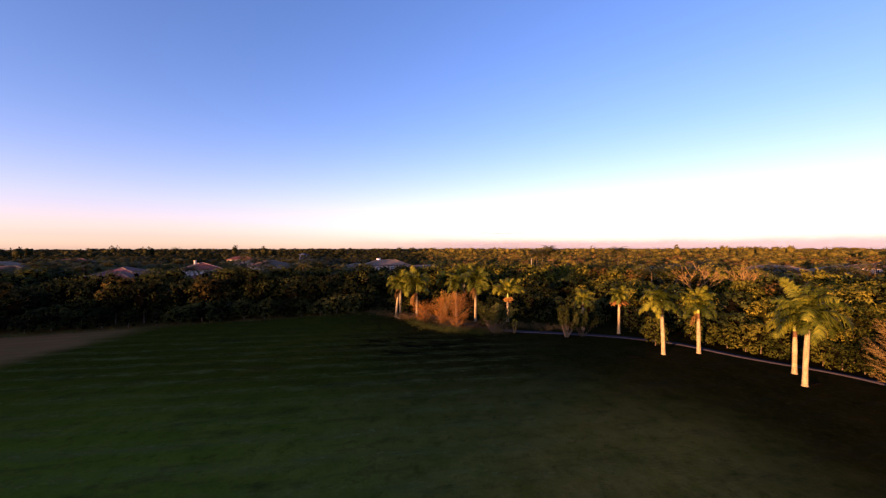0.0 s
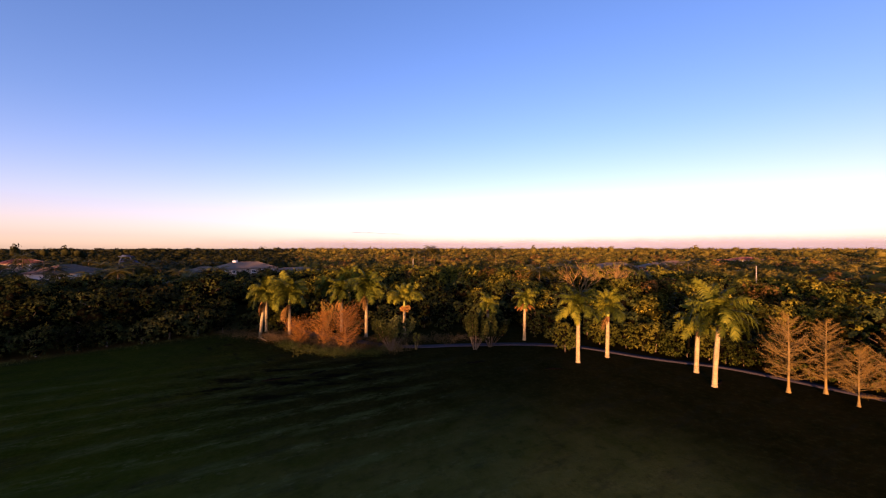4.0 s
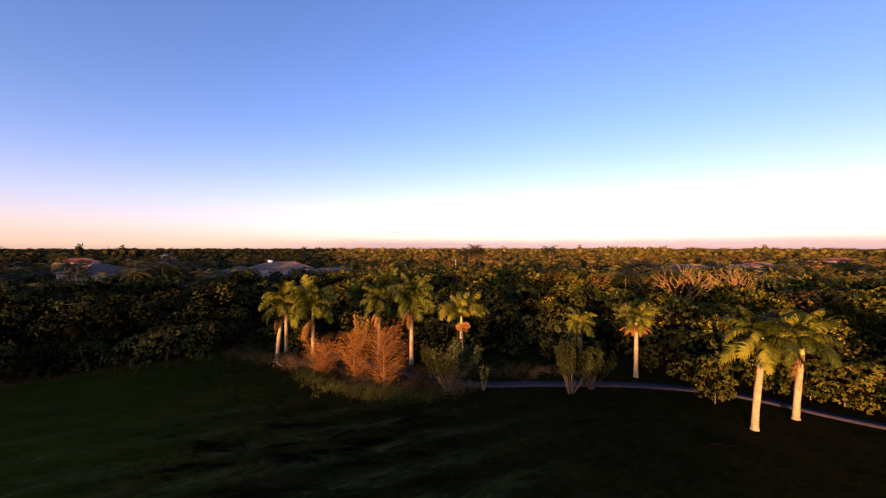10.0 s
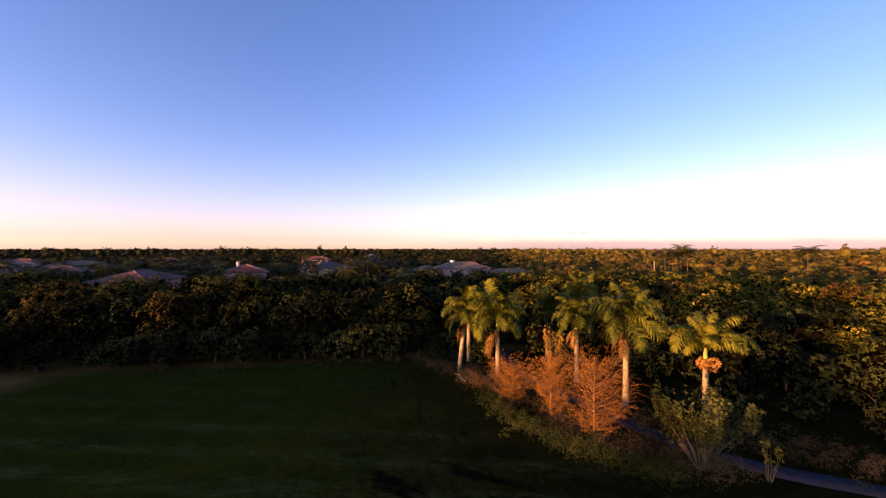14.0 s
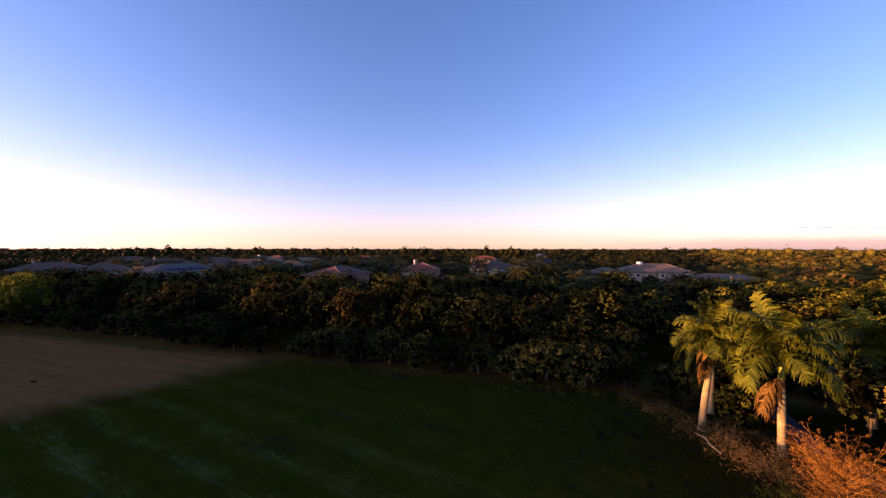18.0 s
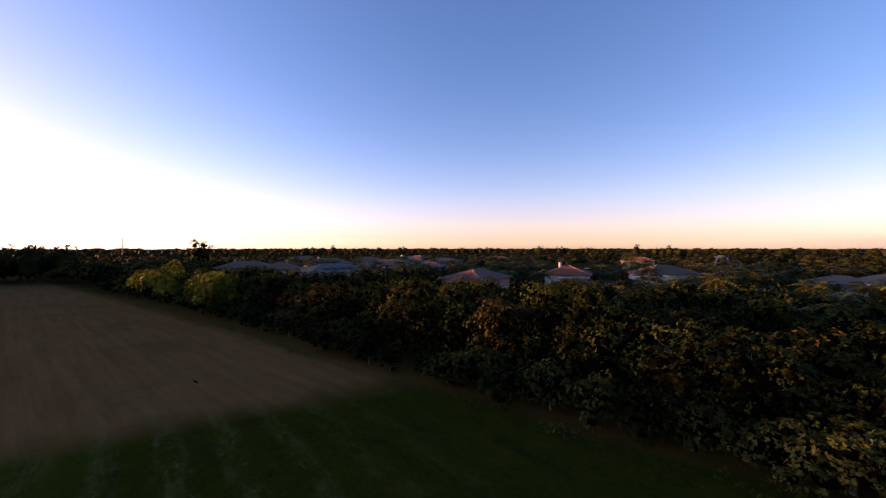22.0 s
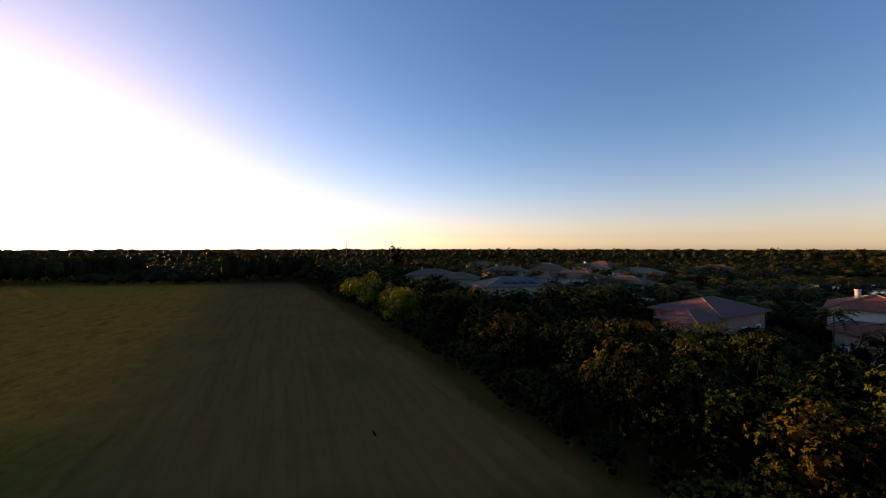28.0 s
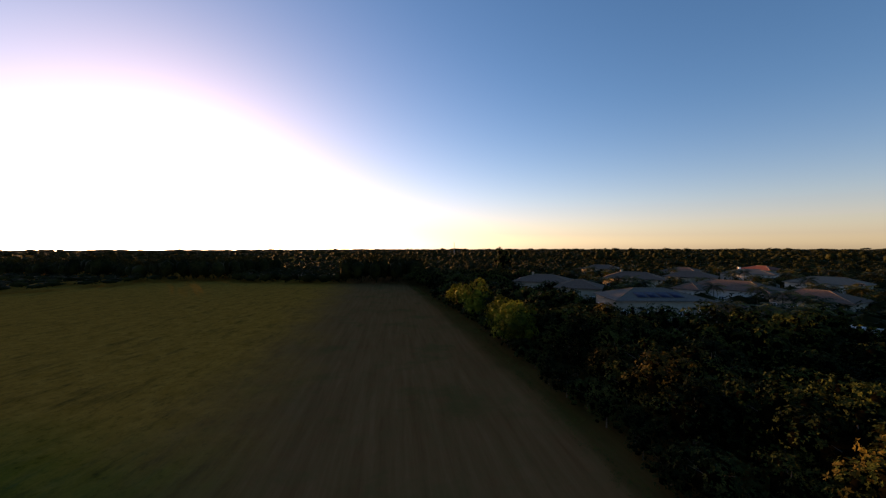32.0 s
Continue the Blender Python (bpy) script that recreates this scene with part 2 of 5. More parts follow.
def ground_material():
    m, nt, b = mat("field_grass", 1.0, 0, 0.0)
    pos = nt.nodes.new("ShaderNodeNewGeometry").outputs["Position"]
    sep = nt.nodes.new("ShaderNodeSeparateXYZ")
    nt.links.new(pos, sep.inputs[0])
    big = noise_at(nt, 0.055, 4, 0.65)
    mid = noise_at(nt, 0.3, 4, 0.7)
    fine = noise_at(nt, 1.6, 5, 0.75)

    def calc(op, a, c, d=None):
        n = nt.nodes.new("ShaderNodeMath")
        n.operation = op
        for k, v in enumerate((a, c, d)):
            if v is None:
                continue
            if isinstance(v, (int, float)):
                n.inputs[k].default_value = v
            else:
                nt.links.new(v, n.inputs[k])
        return n.outputs[0]

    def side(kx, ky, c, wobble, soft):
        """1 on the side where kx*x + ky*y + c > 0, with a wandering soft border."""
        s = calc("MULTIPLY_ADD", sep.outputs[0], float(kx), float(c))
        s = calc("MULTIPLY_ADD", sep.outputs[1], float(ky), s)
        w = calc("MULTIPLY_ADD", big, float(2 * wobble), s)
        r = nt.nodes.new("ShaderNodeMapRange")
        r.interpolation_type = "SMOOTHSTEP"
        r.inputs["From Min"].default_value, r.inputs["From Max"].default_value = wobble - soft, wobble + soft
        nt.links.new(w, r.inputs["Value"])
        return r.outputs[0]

    def mapped(angle, sx, sy):
        mp = nt.nodes.new("ShaderNodeMapping")
        mp.vector_type = "TEXTURE"
        mp.inputs["Rotation"].default_value = (0, 0, radians(-angle))
        mp.inputs["Scale"].default_value = (1 / sx, 1 / sy, 1.0)
        nt.links.new(pos, mp.inputs[0])
        return mp.outputs[0]

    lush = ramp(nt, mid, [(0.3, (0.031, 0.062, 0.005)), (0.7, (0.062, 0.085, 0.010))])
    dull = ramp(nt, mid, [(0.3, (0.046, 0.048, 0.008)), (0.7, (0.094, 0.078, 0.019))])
    # `bare` is a much darker turf tone, north of y 40, east of x 24
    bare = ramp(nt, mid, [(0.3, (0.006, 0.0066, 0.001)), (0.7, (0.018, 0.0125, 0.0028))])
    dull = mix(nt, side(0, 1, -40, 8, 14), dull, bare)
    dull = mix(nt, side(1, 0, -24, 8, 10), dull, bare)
    # darker green tone of the lush turf north of y 38
    dark_turf = ramp(nt, mid, [(0.3, (0.011, 0.021, 0.0016)), (0.7, (0.029, 0.031, 0.0032))])
    lush = mix(nt, side(0, 1, -38, 8, 14), lush, dark_turf)
    # western turf: orange glare of the low sun put into its colour
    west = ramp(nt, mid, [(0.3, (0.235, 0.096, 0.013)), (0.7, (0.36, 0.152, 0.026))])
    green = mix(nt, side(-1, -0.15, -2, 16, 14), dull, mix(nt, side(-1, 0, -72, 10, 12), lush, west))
    green = mix(nt, ramp(nt, fine, [(0.50, (0, 0, 0)), (0.76, (0.4, 0.4, 0.4))]), green, (0.052, 0.046, 0.012))
    green = mix(nt, ramp(nt, noise_at(nt, 0.7, 5, 0.8), [(0.52, (0, 0, 0)), (0.70, (0.6, 0.6, 0.6))]), green, (0.010, 0.011, 0.003))
    # thin pale clippings left in rows by the mower
    wave = nt.nodes.new("ShaderNodeTexWave")
    wave.bands_direction = "Y"
    wave.inputs["Scale"].default_value, wave.inputs["Distortion"].default_value = 0.082, 1.6
    wave.inputs["Detail"].default_value, wave.inputs["Detail Scale"].default_value = 3, 3.0
    nt.links.new(mapped(-8, 1, 1), wave.inputs["Vector"])
    rows = ramp(nt, wave.outputs["Fac"], [(0.25, (0, 0, 0)), (0.95, (1, 1, 1))])
    broken = ramp(nt, noise_at(nt, 1.0, 5, 0.8, mapped(-8, 0.22, 0.7)), [(0.44, (0, 0, 0)), (0.62, (0.9, 0.9, 0.9))])
    rows = mix(nt, 1.0, mix(nt, 1.0, rows, side(0, -1, 66, 6, 12), "MULTIPLY"), mix(nt, 1.0, side(1, 0, 70, 6, 12), side(-1, 0, 10, 6, 12), "MULTIPLY"), "MULTIPLY")
    green = mix(nt, mix(nt, 1.0, rows, broken, "MULTIPLY"), green, (0.050, 0.060, 0.016))
    fleck = ramp(nt, noise_at(nt, 1.0, 4, 0.8, mapped(-8, 0.8, 1.6)), [(0.55, (0, 0, 0)), (0.70, (0.8, 0.8, 0.8))])
    fleck = mix(nt, 1.0, fleck, mix(nt, 0.85, (0.16, 0.16, 0.16), rows), "MULTIPLY")
    green = mix(nt, fleck, green, (0.10, 0.098, 0.036))
    # tufts of longer grass between the mown blades
    blades = ramp(nt, noise_at(nt, 2.6, 5, 0.85), [(0.50, (0, 0, 0)), (0.62, (0.5, 0.5, 0.5))])
    green = mix(nt, mix(nt, 1.0, blades, mix(nt, 1.0, side(-1, -0.15, 6, 16, 14), side(1, 0, 70, 6, 12), "MULTIPLY"), "MULTIPLY"), green, (0.034, 0.046, 0.008))
    # soft dark and worn places
    worn = ramp(nt, noise_at(nt, 1.0, 5, 0.75, mapped(-12, 0.10, 0.35)), [(0.52, (0, 0, 0)), (0.72, (0.7, 0.7, 0.7))])
    green = mix(nt, worn, green, (0.016, 0.015, 0.007))
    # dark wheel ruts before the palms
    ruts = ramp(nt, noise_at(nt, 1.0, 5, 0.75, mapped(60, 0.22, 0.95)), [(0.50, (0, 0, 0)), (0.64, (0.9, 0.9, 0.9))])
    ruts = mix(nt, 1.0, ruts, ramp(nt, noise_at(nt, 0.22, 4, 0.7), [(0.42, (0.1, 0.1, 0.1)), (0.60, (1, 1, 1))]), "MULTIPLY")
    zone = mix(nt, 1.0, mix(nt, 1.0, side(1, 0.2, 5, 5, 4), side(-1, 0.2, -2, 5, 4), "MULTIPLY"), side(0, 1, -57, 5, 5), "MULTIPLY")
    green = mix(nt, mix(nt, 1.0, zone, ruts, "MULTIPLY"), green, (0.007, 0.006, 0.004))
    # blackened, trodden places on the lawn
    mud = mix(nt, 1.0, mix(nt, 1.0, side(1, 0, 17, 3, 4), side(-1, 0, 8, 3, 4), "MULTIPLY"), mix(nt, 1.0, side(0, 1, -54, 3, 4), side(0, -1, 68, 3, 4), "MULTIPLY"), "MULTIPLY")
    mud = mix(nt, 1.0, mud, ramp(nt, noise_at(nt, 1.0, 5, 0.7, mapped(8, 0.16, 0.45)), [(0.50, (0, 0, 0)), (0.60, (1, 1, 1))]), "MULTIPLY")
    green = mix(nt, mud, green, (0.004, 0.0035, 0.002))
    # the tilled strip along the western woods: brown earth with furrows
    fur = noise_at(nt, 1.0, 5, 0.7, mapped(-18.5, 0.05, 0.8))
    brown = ramp(nt, fur, [(0.34, (0.142, 0.058, 0.021)), (0.50, (0.168, 0.072, 0.027)), (0.66, (0.196, 0.088, 0.035))])
    brown = mix(nt, ramp(nt, mid, [(0.4, (0, 0, 0)), (0.75, (0.55, 0.55, 0.55))]), brown, (0.125, 0.078, 0.027))
    weedy = ramp(nt, noise_at(nt, 0.09, 4, 0.7), [(0.52, (0, 0, 0)), (0.68, (0.55, 0.55, 0.55))])
    brown = mix(nt, weedy, brown, (0.075, 0.062, 0.018))
    strip = mix(nt, 1.0, side(-1, 0.05, -63, 5, 4), side(-0.4, 1, -53, 12, 14), "MULTIPLY")
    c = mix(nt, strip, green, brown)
    c = mix(nt, side(-0.415, 1, -99.0, 2.5, 2.0), c, mix(nt, 0.45, dark_turf, brown))
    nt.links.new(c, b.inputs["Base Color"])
    bump(nt, b, noise_at(nt, 3.0, 4, 0.7), 0.35, 0.10)
    return m


M_GROUND = ground_material()


# ---- mesh helpers ----
def mesh_of(name, verts, faces, material, smooth=False, inner=0):
    """One mesh; the first `inner` faces are a crown's heart, coloured dark as its inner shade."""
    me = bpy.data.meshes.new(name)
    v = np.asarray(verts, dtype=np.float32)
    f = np.asarray(faces, dtype=np.int32)
    me.vertices.add(len(v))
    me.vertices.foreach_set("co", v.ravel())
    k = f.shape[1]
    me.loops.add(f.size)
    me.loops.foreach_set("vertex_index", f.ravel())
    me.polygons.add(len(f))
    me.polygons.foreach_set("loop_start", np.arange(0, f.size, k, dtype=np.int32))
    if smooth:
        me.polygons.foreach_set("use_smooth", np.ones(len(f), dtype=bool))
    me.update(calc_edges=True)
    if material:
        me.materials.append(material)
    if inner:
        me.materials.append(M_HEART_SHADE_GOLD if material in (M_GOLD, M_FARRUST) else M_HEART_SHADE)
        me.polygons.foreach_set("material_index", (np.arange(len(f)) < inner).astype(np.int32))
    return me


def join(pieces):
    vs, fs, n = [], [], 0
    for v, f in pieces:
        vs.append(v)
        fs.append(np.asarray(f) + n)
        n += len(v)
    return np.concatenate(vs), np.concatenate(fs)


def part(name, me, parent, label="", m=None):
    ob = new(name, me)
    ob.parent = parent
    if m is not None:
        ob.matrix_basis = m
    if label:
        tagged(ob, label)
    return ob


def tube(points, radii, sides=7):
    """Quads of a tapered tube along points."""
    pts = [Vector(p) for p in points]
    vs, fs = [], []
    for i, p in enumerate(pts):
        d = (pts[min(i + 1, len(pts) - 1)] - pts[max(i - 1, 0)]).normalized()
        a = d.cross(Vector((0, 0, 1)) if abs(d.z) < 0.9 else Vector((1, 0, 0))).normalized()
        b = d.cross(a)
        for s in range(sides):
            w = 2 * math.pi * s / sides
            vs.append(p + radii[i] * (math.cos(w) * a + math.sin(w) * b))
    for i in range(len(pts) - 1):
        for s in range(sides):
            t = (s + 1) % sides
            fs.append((i * sides + s, i * sides + t, (i + 1) * sides + t, (i + 1) * sides + s))
    return np.array([tuple(v) for v in vs]), np.array(fs)


def leaves(rg, centres, radii, n, size, flat=0.75, up=0.25, aspect=0.55):
    """n kite-shaped leaf sprays on the skins of clumps."""
    centres, radii = np.asarray(centres, float), np.asarray(radii, float)
    w = radii ** 2
    pick = rg.choice(len(radii), n, p=w / w.sum())
    d = rg.normal(size=(n, 3))
    d /= np.linalg.norm(d, axis=1)[:, None]
    d[:, 2] = np.where(d[:, 2] < -0.35, -d[:, 2], d[:, 2])
    pos = centres[pick] + d * (radii[pick] * rg.uniform(0.72, 1.08, n))[:, None] * np.array([1, 1, flat])
    nrm = d + rg.normal(size=(n, 3)) * 0.55 + np.array([0, 0, up])
    nrm /= np.linalg.norm(nrm, axis=1)[:, None]
    a = np.cross(nrm, rg.normal(size=(n, 3)))
    a /= np.linalg.norm(a, axis=1)[:, None]
    b = np.cross(nrm, a)
    s = (size * rg.uniform(0.55, 1.3, n))[:, None]
    v = np.stack([pos - a * s, pos + b * s * aspect - a * s * 0.1, pos + a * s - nrm * s * 0.25, pos - b * s * aspect - a * s * 0.1], 1).reshape(-1, 3)
    f = np.arange(4 * n).reshape(n, 4)
    return v, f


def blob(rg, c, r, flat=0.75):
    """A knobbly dark heart of a clump, as quads."""
    vs, fs, rings, segs = [], [], 3, 6
    for i in range(rings + 1):
        th = math.pi * i / rings
        for j in range(segs):
            ph = 2 * math.pi * (j + 0.5 * (i % 2)) / segs
            q = r * rg.uniform(0.8, 1.1)
            vs.append((c[0] + q * math.sin(th) * math.cos(ph), c[1] + q * math.sin(th) * math.sin(ph), c[2] + q * flat * math.cos(th)))
    for i in range(rings):
        for j in range(segs):
            k = (j + 1) % segs
            fs.append((i * segs + j, i * segs + k, (i + 1) * segs + k, (i + 1) * segs + j))
    return np.array(vs), np.array(fs)


def tufts(rg, centres, radii, n, size, k=6, flat=0.9, lift=0.9):
    """n rosettes of k pointed leaves standing out from the skins of clumps."""
    centres, radii = np.asarray(centres, float), np.asarray(radii, float)
    w = radii ** 2
    pick = rg.choice(len(radii), n, p=w / w.sum())
    d = rg.normal(size=(n, 3))
    d /= np.linalg.norm(d, axis=1)[:, None]
    d[:, 2] = np.where(d[:, 2] < -0.45, -d[:, 2], d[:, 2])
    pos = centres[pick] + d * (radii[pick] * rg.uniform(0.85, 1.12, n))[:, None] * np.array([1, 1, flat])
    axis = d + rg.normal(size=(n, 3)) * 0.33 * lift + np.array([0, 0, 0.25])
    axis /= np.linalg.norm(axis, axis=1)[:, None]
    pos, axis = np.repeat(pos, k, 0), np.repeat(axis, k, 0)
    m = n * k
    tang = np.cross(axis, rg.normal(size=(m, 3)))
    tang /= np.linalg.norm(tang, axis=1)[:, None]
    way = tang + axis * rg.uniform(0.0, lift, m)[:, None]
    way /= np.linalg.norm(way, axis=1)[:, None]
    wide = np.cross(way, axis + rg.normal(size=(m, 3)) * 0.25)
    wide /= np.linalg.norm(wide, axis=1)[:, None]
    l = (np.repeat(rg.uniform(0.7, 1.35, n), k) * rg.uniform(0.7, 1.2, m) * size)[:, None]
    mid = pos + way * l * 0.5
    v = np.stack([pos, mid + wide * l * 0.24, pos + way * l - axis * l * 0.12, mid - wide * l * 0.24], 1).reshape(-1, 3)
    return v, np.arange(4 * m).reshape(m, 4)


def crown(rg, height, radius, low, clumps, n, size, k=6, heart=0.52):
    """A full, lumpy crown: a heart for the shade inside it, and leaf rosettes on clumps round it. Returns vertices,
    faces and the heart's faces.
    """
    zc, half = (low + height) / 2, (height - low) / 2
    cs, rs = [], []
    turn = rg.uniform(0, 6.28)
    for i in range(clumps):
        z = 1 - 1.92 * (i + 0.5) / clumps
        q = math.sqrt(max(0.0, 1 - z * z))
        a = i * 2.4 + turn + rg.uniform(-0.35, 0.35)
        o = rg.uniform(0.58, 0.86)
        r = radius * rg.uniform(0.17, 0.42)
        cs.append((radius * o * q * math.cos(a), radius * o * q * math.sin(a), min(zc + half * o * z * 1.05, height - r * 0.8)))
        rs.append(r)
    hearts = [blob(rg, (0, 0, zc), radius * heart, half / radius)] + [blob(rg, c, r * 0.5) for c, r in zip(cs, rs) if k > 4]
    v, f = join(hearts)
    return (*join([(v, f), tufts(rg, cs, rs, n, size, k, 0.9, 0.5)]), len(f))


def trunk_limbs(rg, height, radius, base):
    pieces = [tube([(0, 0, -0.1), (0.1, 0, height * 0.25), (0.1, 0.15, height * 0.55), (0, 0.1, height * 0.8)], [base, base * 0.75, base * 0.5, base * 0.2])]
    for i in range(5):
        a = i * 1.3 + rg.uniform(0, 0.6)
        z = height * (0.22 + 0.08 * i)
        q = radius * 0.6
        pieces.append(tube([(0.08, 0.05, z), (q * 0.5 * math.cos(a), q * 0.5 * math.sin(a), z + q * 0.5), (q * math.cos(a), q * math.sin(a), z + q * 0.8)], [base * 0.45, base * 0.3, base * 0.12], 5))
    return join(pieces)


# ---- the ground ----
def ground_sheet():
    """One sheet of rings that reaches the horizon, with slight swells."""
    rings = [0.0] + [6 * 1.16 ** i for i in range(46)]
    rings = [r for r in rings if r < 4600] + [4700]
    seg = 96
    vs, fs = [(-30, 40, 0.0)], []
    for r in rings[1:]:
        for s in range(seg):
            a = 2 * math.pi * s / seg
            x, y = -30 + r * math.cos(a), 40 + r * math.sin(a)
            vs.append((x, y, 0.05 * noise.noise((x * 0.05, y * 0.05, 0)) if 130 < r < 400 else 0.0))
    tri = [(0, 1 + s, 1 + (s + 1) % seg, 1 + (s + 1) % seg) for s in range(seg)]
    me = bpy.data.meshes.new("ground")
    faces = [t[:3] for t in tri]
    for i in range(len(rings) - 2):
        for s in range(seg):
            a, b = 1 + i * seg + s, 1 + i * seg + (s + 1) % seg
            faces.append((a, a + seg, b + seg, b))
    me.from_pydata(vs, [], faces)
    me.materials.append(M_GROUND)
    return tagged(new("ground", me), "mown grass field with a brown tilled strip", "field", kind="structure")


ground_sheet()


def smooth_line(pts, step=1.5):
    out = []
    p = [Vector((*q, 0)) for q in pts]
    for i in range(len(p) - 1):
        a, b, c, d = p[max(i - 1, 0)], p[i], p[i + 1], p[min(i + 2, len(p) - 1)]
        n = max(2, int((c - b).length / step))
        for k in range(n):
            t = k / n
            out.append(0.5 * ((2 * b) + (c - a) * t + (2 * a - 5 * b + 4 * c - d) * t * t + (3 * b - a - 3 * c + d) * t ** 3))
    out.append(p[-1])
    return out


PATH_LINE = [(-16, 122), (-10, 104), (-5.6, 94.5), (-3.9, 88.5), (1.2, 81.5), (5.6, 77.0), (9.0, 73.2), (14, 70.7), (18.9, 69.7), (23, 68.6), (30.4, 66.5), (38.4, 62.0), (43.2, 54.8), (46.2, 51.1), (50.4, 46.3), (53.7, 37.5), (56, 30.4), (60, 16), (62, 2)]


def ribbon(name, pts, width, z, material, thick=0.05):
    line = smooth_line(pts)
    vs, fs = [], []
    for i, p in enumerate(line):
        d = (line[min(i + 1, len(line) - 1)] - line[max(i - 1, 0)]).normalized()
        nrm = Vector((-d.y, d.x, 0))
        w = width * (1 + 0.06 * noise.noise((i * 0.3, 0, 0)))
        for o, h in ((-0.5, -0.2), (-0.5, z), (0.5, z), (0.5, -0.2)):
            q = p + nrm * w * o
            vs.append((q.x, q.y, h))
    for i in range(len(line) - 1):
        for k in range(3):
            a = i * 4 + k
            fs.append((a, a + 1, a + 5, a + 4))
    return new(name, mesh_of(name, vs, fs, material))


tagged(ribbon("pavement", PATH_LINE, 1.8, 0.012, M_ASPHALT), "grey asphalt footpath curving along the trees", "path", kind="structure")

# ---- woods ----
# the south edge of the woods, from west to east
EDGE = [(-420, -72), (-245, 0), (-232, 5), (-156, 40), (-132, 50), (-99, 61), (-89, 65.5), (-70, 70.5), (-54, 78), (-40, 82.5), (-25, 87.5), (-17, 91)]


def edge_y(x):
    for (x0, y0), (x1, y1) in zip(EDGE, EDGE[1:]):
        if x0 <= x <= x1:
            return y0 + (y1 - y0) * (x - x0) / (x1 - x0)
    return None


rg = np.random.default_rng(5)
KINDS = {}


def tree_kind(key, count, height, radius, low, clumps, n, size, material, trunk=0.16, k=6):
    KINDS[key] = []
    for i in range(count):
        v, f, inner = crown(rg, height, radius, low, clumps, n, size, k)
        c = mesh_of("crown", v, f, material, False, 0 if material is M_LEAF4 else inner)
        t = mesh_of("trunk", *trunk_limbs(rg, height, radius, trunk), M_BARK, True)
        KINDS[key].append((c, t, height))


tree_kind("olive", 4, 9.0, 4.0, 0.5, 26, 400, 0.38, M_LEAF)
tree_kind("olive_fine", 5, 9.0, 4.0, 0.5, 30, 1250, 0.205, M_LEAF)
tree_kind("deep_fine", 4, 8.0, 3.8, 0.0, 28, 1200, 0.20, M_LEAF2)
tree_kind("deep", 4, 8.0, 3.8, 0.0, 24, 400, 0.38, M_LEAF2)
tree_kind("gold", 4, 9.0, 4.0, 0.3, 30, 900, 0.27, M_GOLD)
tree_kind("hedge", 4, 4.5, 2.4, -0.2, 22, 560, 0.24, M_HEDGE, 0.08)
tree_kind("russet", 3, 8.0, 3.4, 0.6, 24, 900, 0.235, M_LEAF3)
tree_kind("yellow", 3, 10.0, 4.6, 0.6, 22, 1300, 0.30, M_LEAF4)
tree_kind("sage", 3, 5.0, 3.2, -0.1, 20, 900, 0.225, M_LEAF5, 0.16, 7)
# pale kind: sunlight on a clump of the woods put into brighter leaves
tree_kind("pale", 2, 9.0, 4.0, 0.5, 30, 1250, 0.205, M_LEAF5)
tree_kind("dark", 3, 9.0, 4.2, 1.0, 26, 420, 0.42, M_LEAF6)
tree_kind("shrub", 3, 4.0, 2.8, -0.2, 16, 170, 0.46, M_LEAF2, 0.08)
tree_kind("shrub_fine", 3, 4.0, 2.8, -0.2, 20, 640, 0.22, M_LEAF2, 0.08)
tree_kind("olive_far", 3, 9.0, 4.0, 1.0, 18, 120, 0.75, M_LEAF, 0.16, 5)
tree_kind("deep_far", 3, 8.0, 3.8, 0.6, 18, 120, 0.75, M_LEAF2, 0.16, 5)
tree_kind("shrub_far", 2, 4.0, 2.8, 0.1, 12, 70, 0.70, M_LEAF2, 0.08, 5)
LABELS = {
    "olive": ("broadleaf tree with a dense olive-green crown", "tree"),
    "deep": ("dark green broadleaf tree with a low crown", "tree"),
    "dark": ("tall tree standing over the canopy, its crown darkened as unlit", "tree"),
    "pale": ("broadleaf tree with a pale tan-green sunlit crown", "tree"),
    "gold": ("broadleaf tree with a dense golden-green sunlit crown", "tree"),
    "hedge": ("dense golden-green hedge shrub, leafy to the ground, beside the path", "shrub"),
    "russet": ("broadleaf tree with reddish-brown autumn leaves", "tree"),
    "yellow": ("tall tree with a yellow-green sunlit crown", "tree"),
    "sage": ("pale grey-green large shrub at the edge of the woods", "shrub"),
    "shrub": ("low dark green shrub at the edge of the woods", "shrub"),
}


def plant(key, x, y, h, wide=1.0, group="trees of the woods"):
    near = -112 < x < -8 and y < 118
    kind = KINDS[key + "_far" if (x < -125 or y < 0) and key + "_far" in KINDS else key + "_fine" if near and key + "_fine" in KINDS else key]
    c, t, base = kind[int(rg.integers(len(kind)))]
    s = h / base
    name = "shrub" if key in ("sage", "shrub", "hedge") else "tree"
    e = new(name)
    e.matrix_world = Matrix.LocRotScale((x, y, 0), Euler((0, 0, rg.uniform(0, 6.28))), (s * wide, s * wide, s))
    part("trunk", t, e)
    part("crown", c, e)
    return tagged(e, LABELS[key][0], LABELS[key][1], group)


EAST_LINE = [(17, 98), (22, 87), (28, 82), (36, 78), (42, 68), (47, 60), (50.5, 55), (55, 48), (58.5, 39.5), (61, 30), (66, 16), (70, -10), (74, -60), (90, -260)]


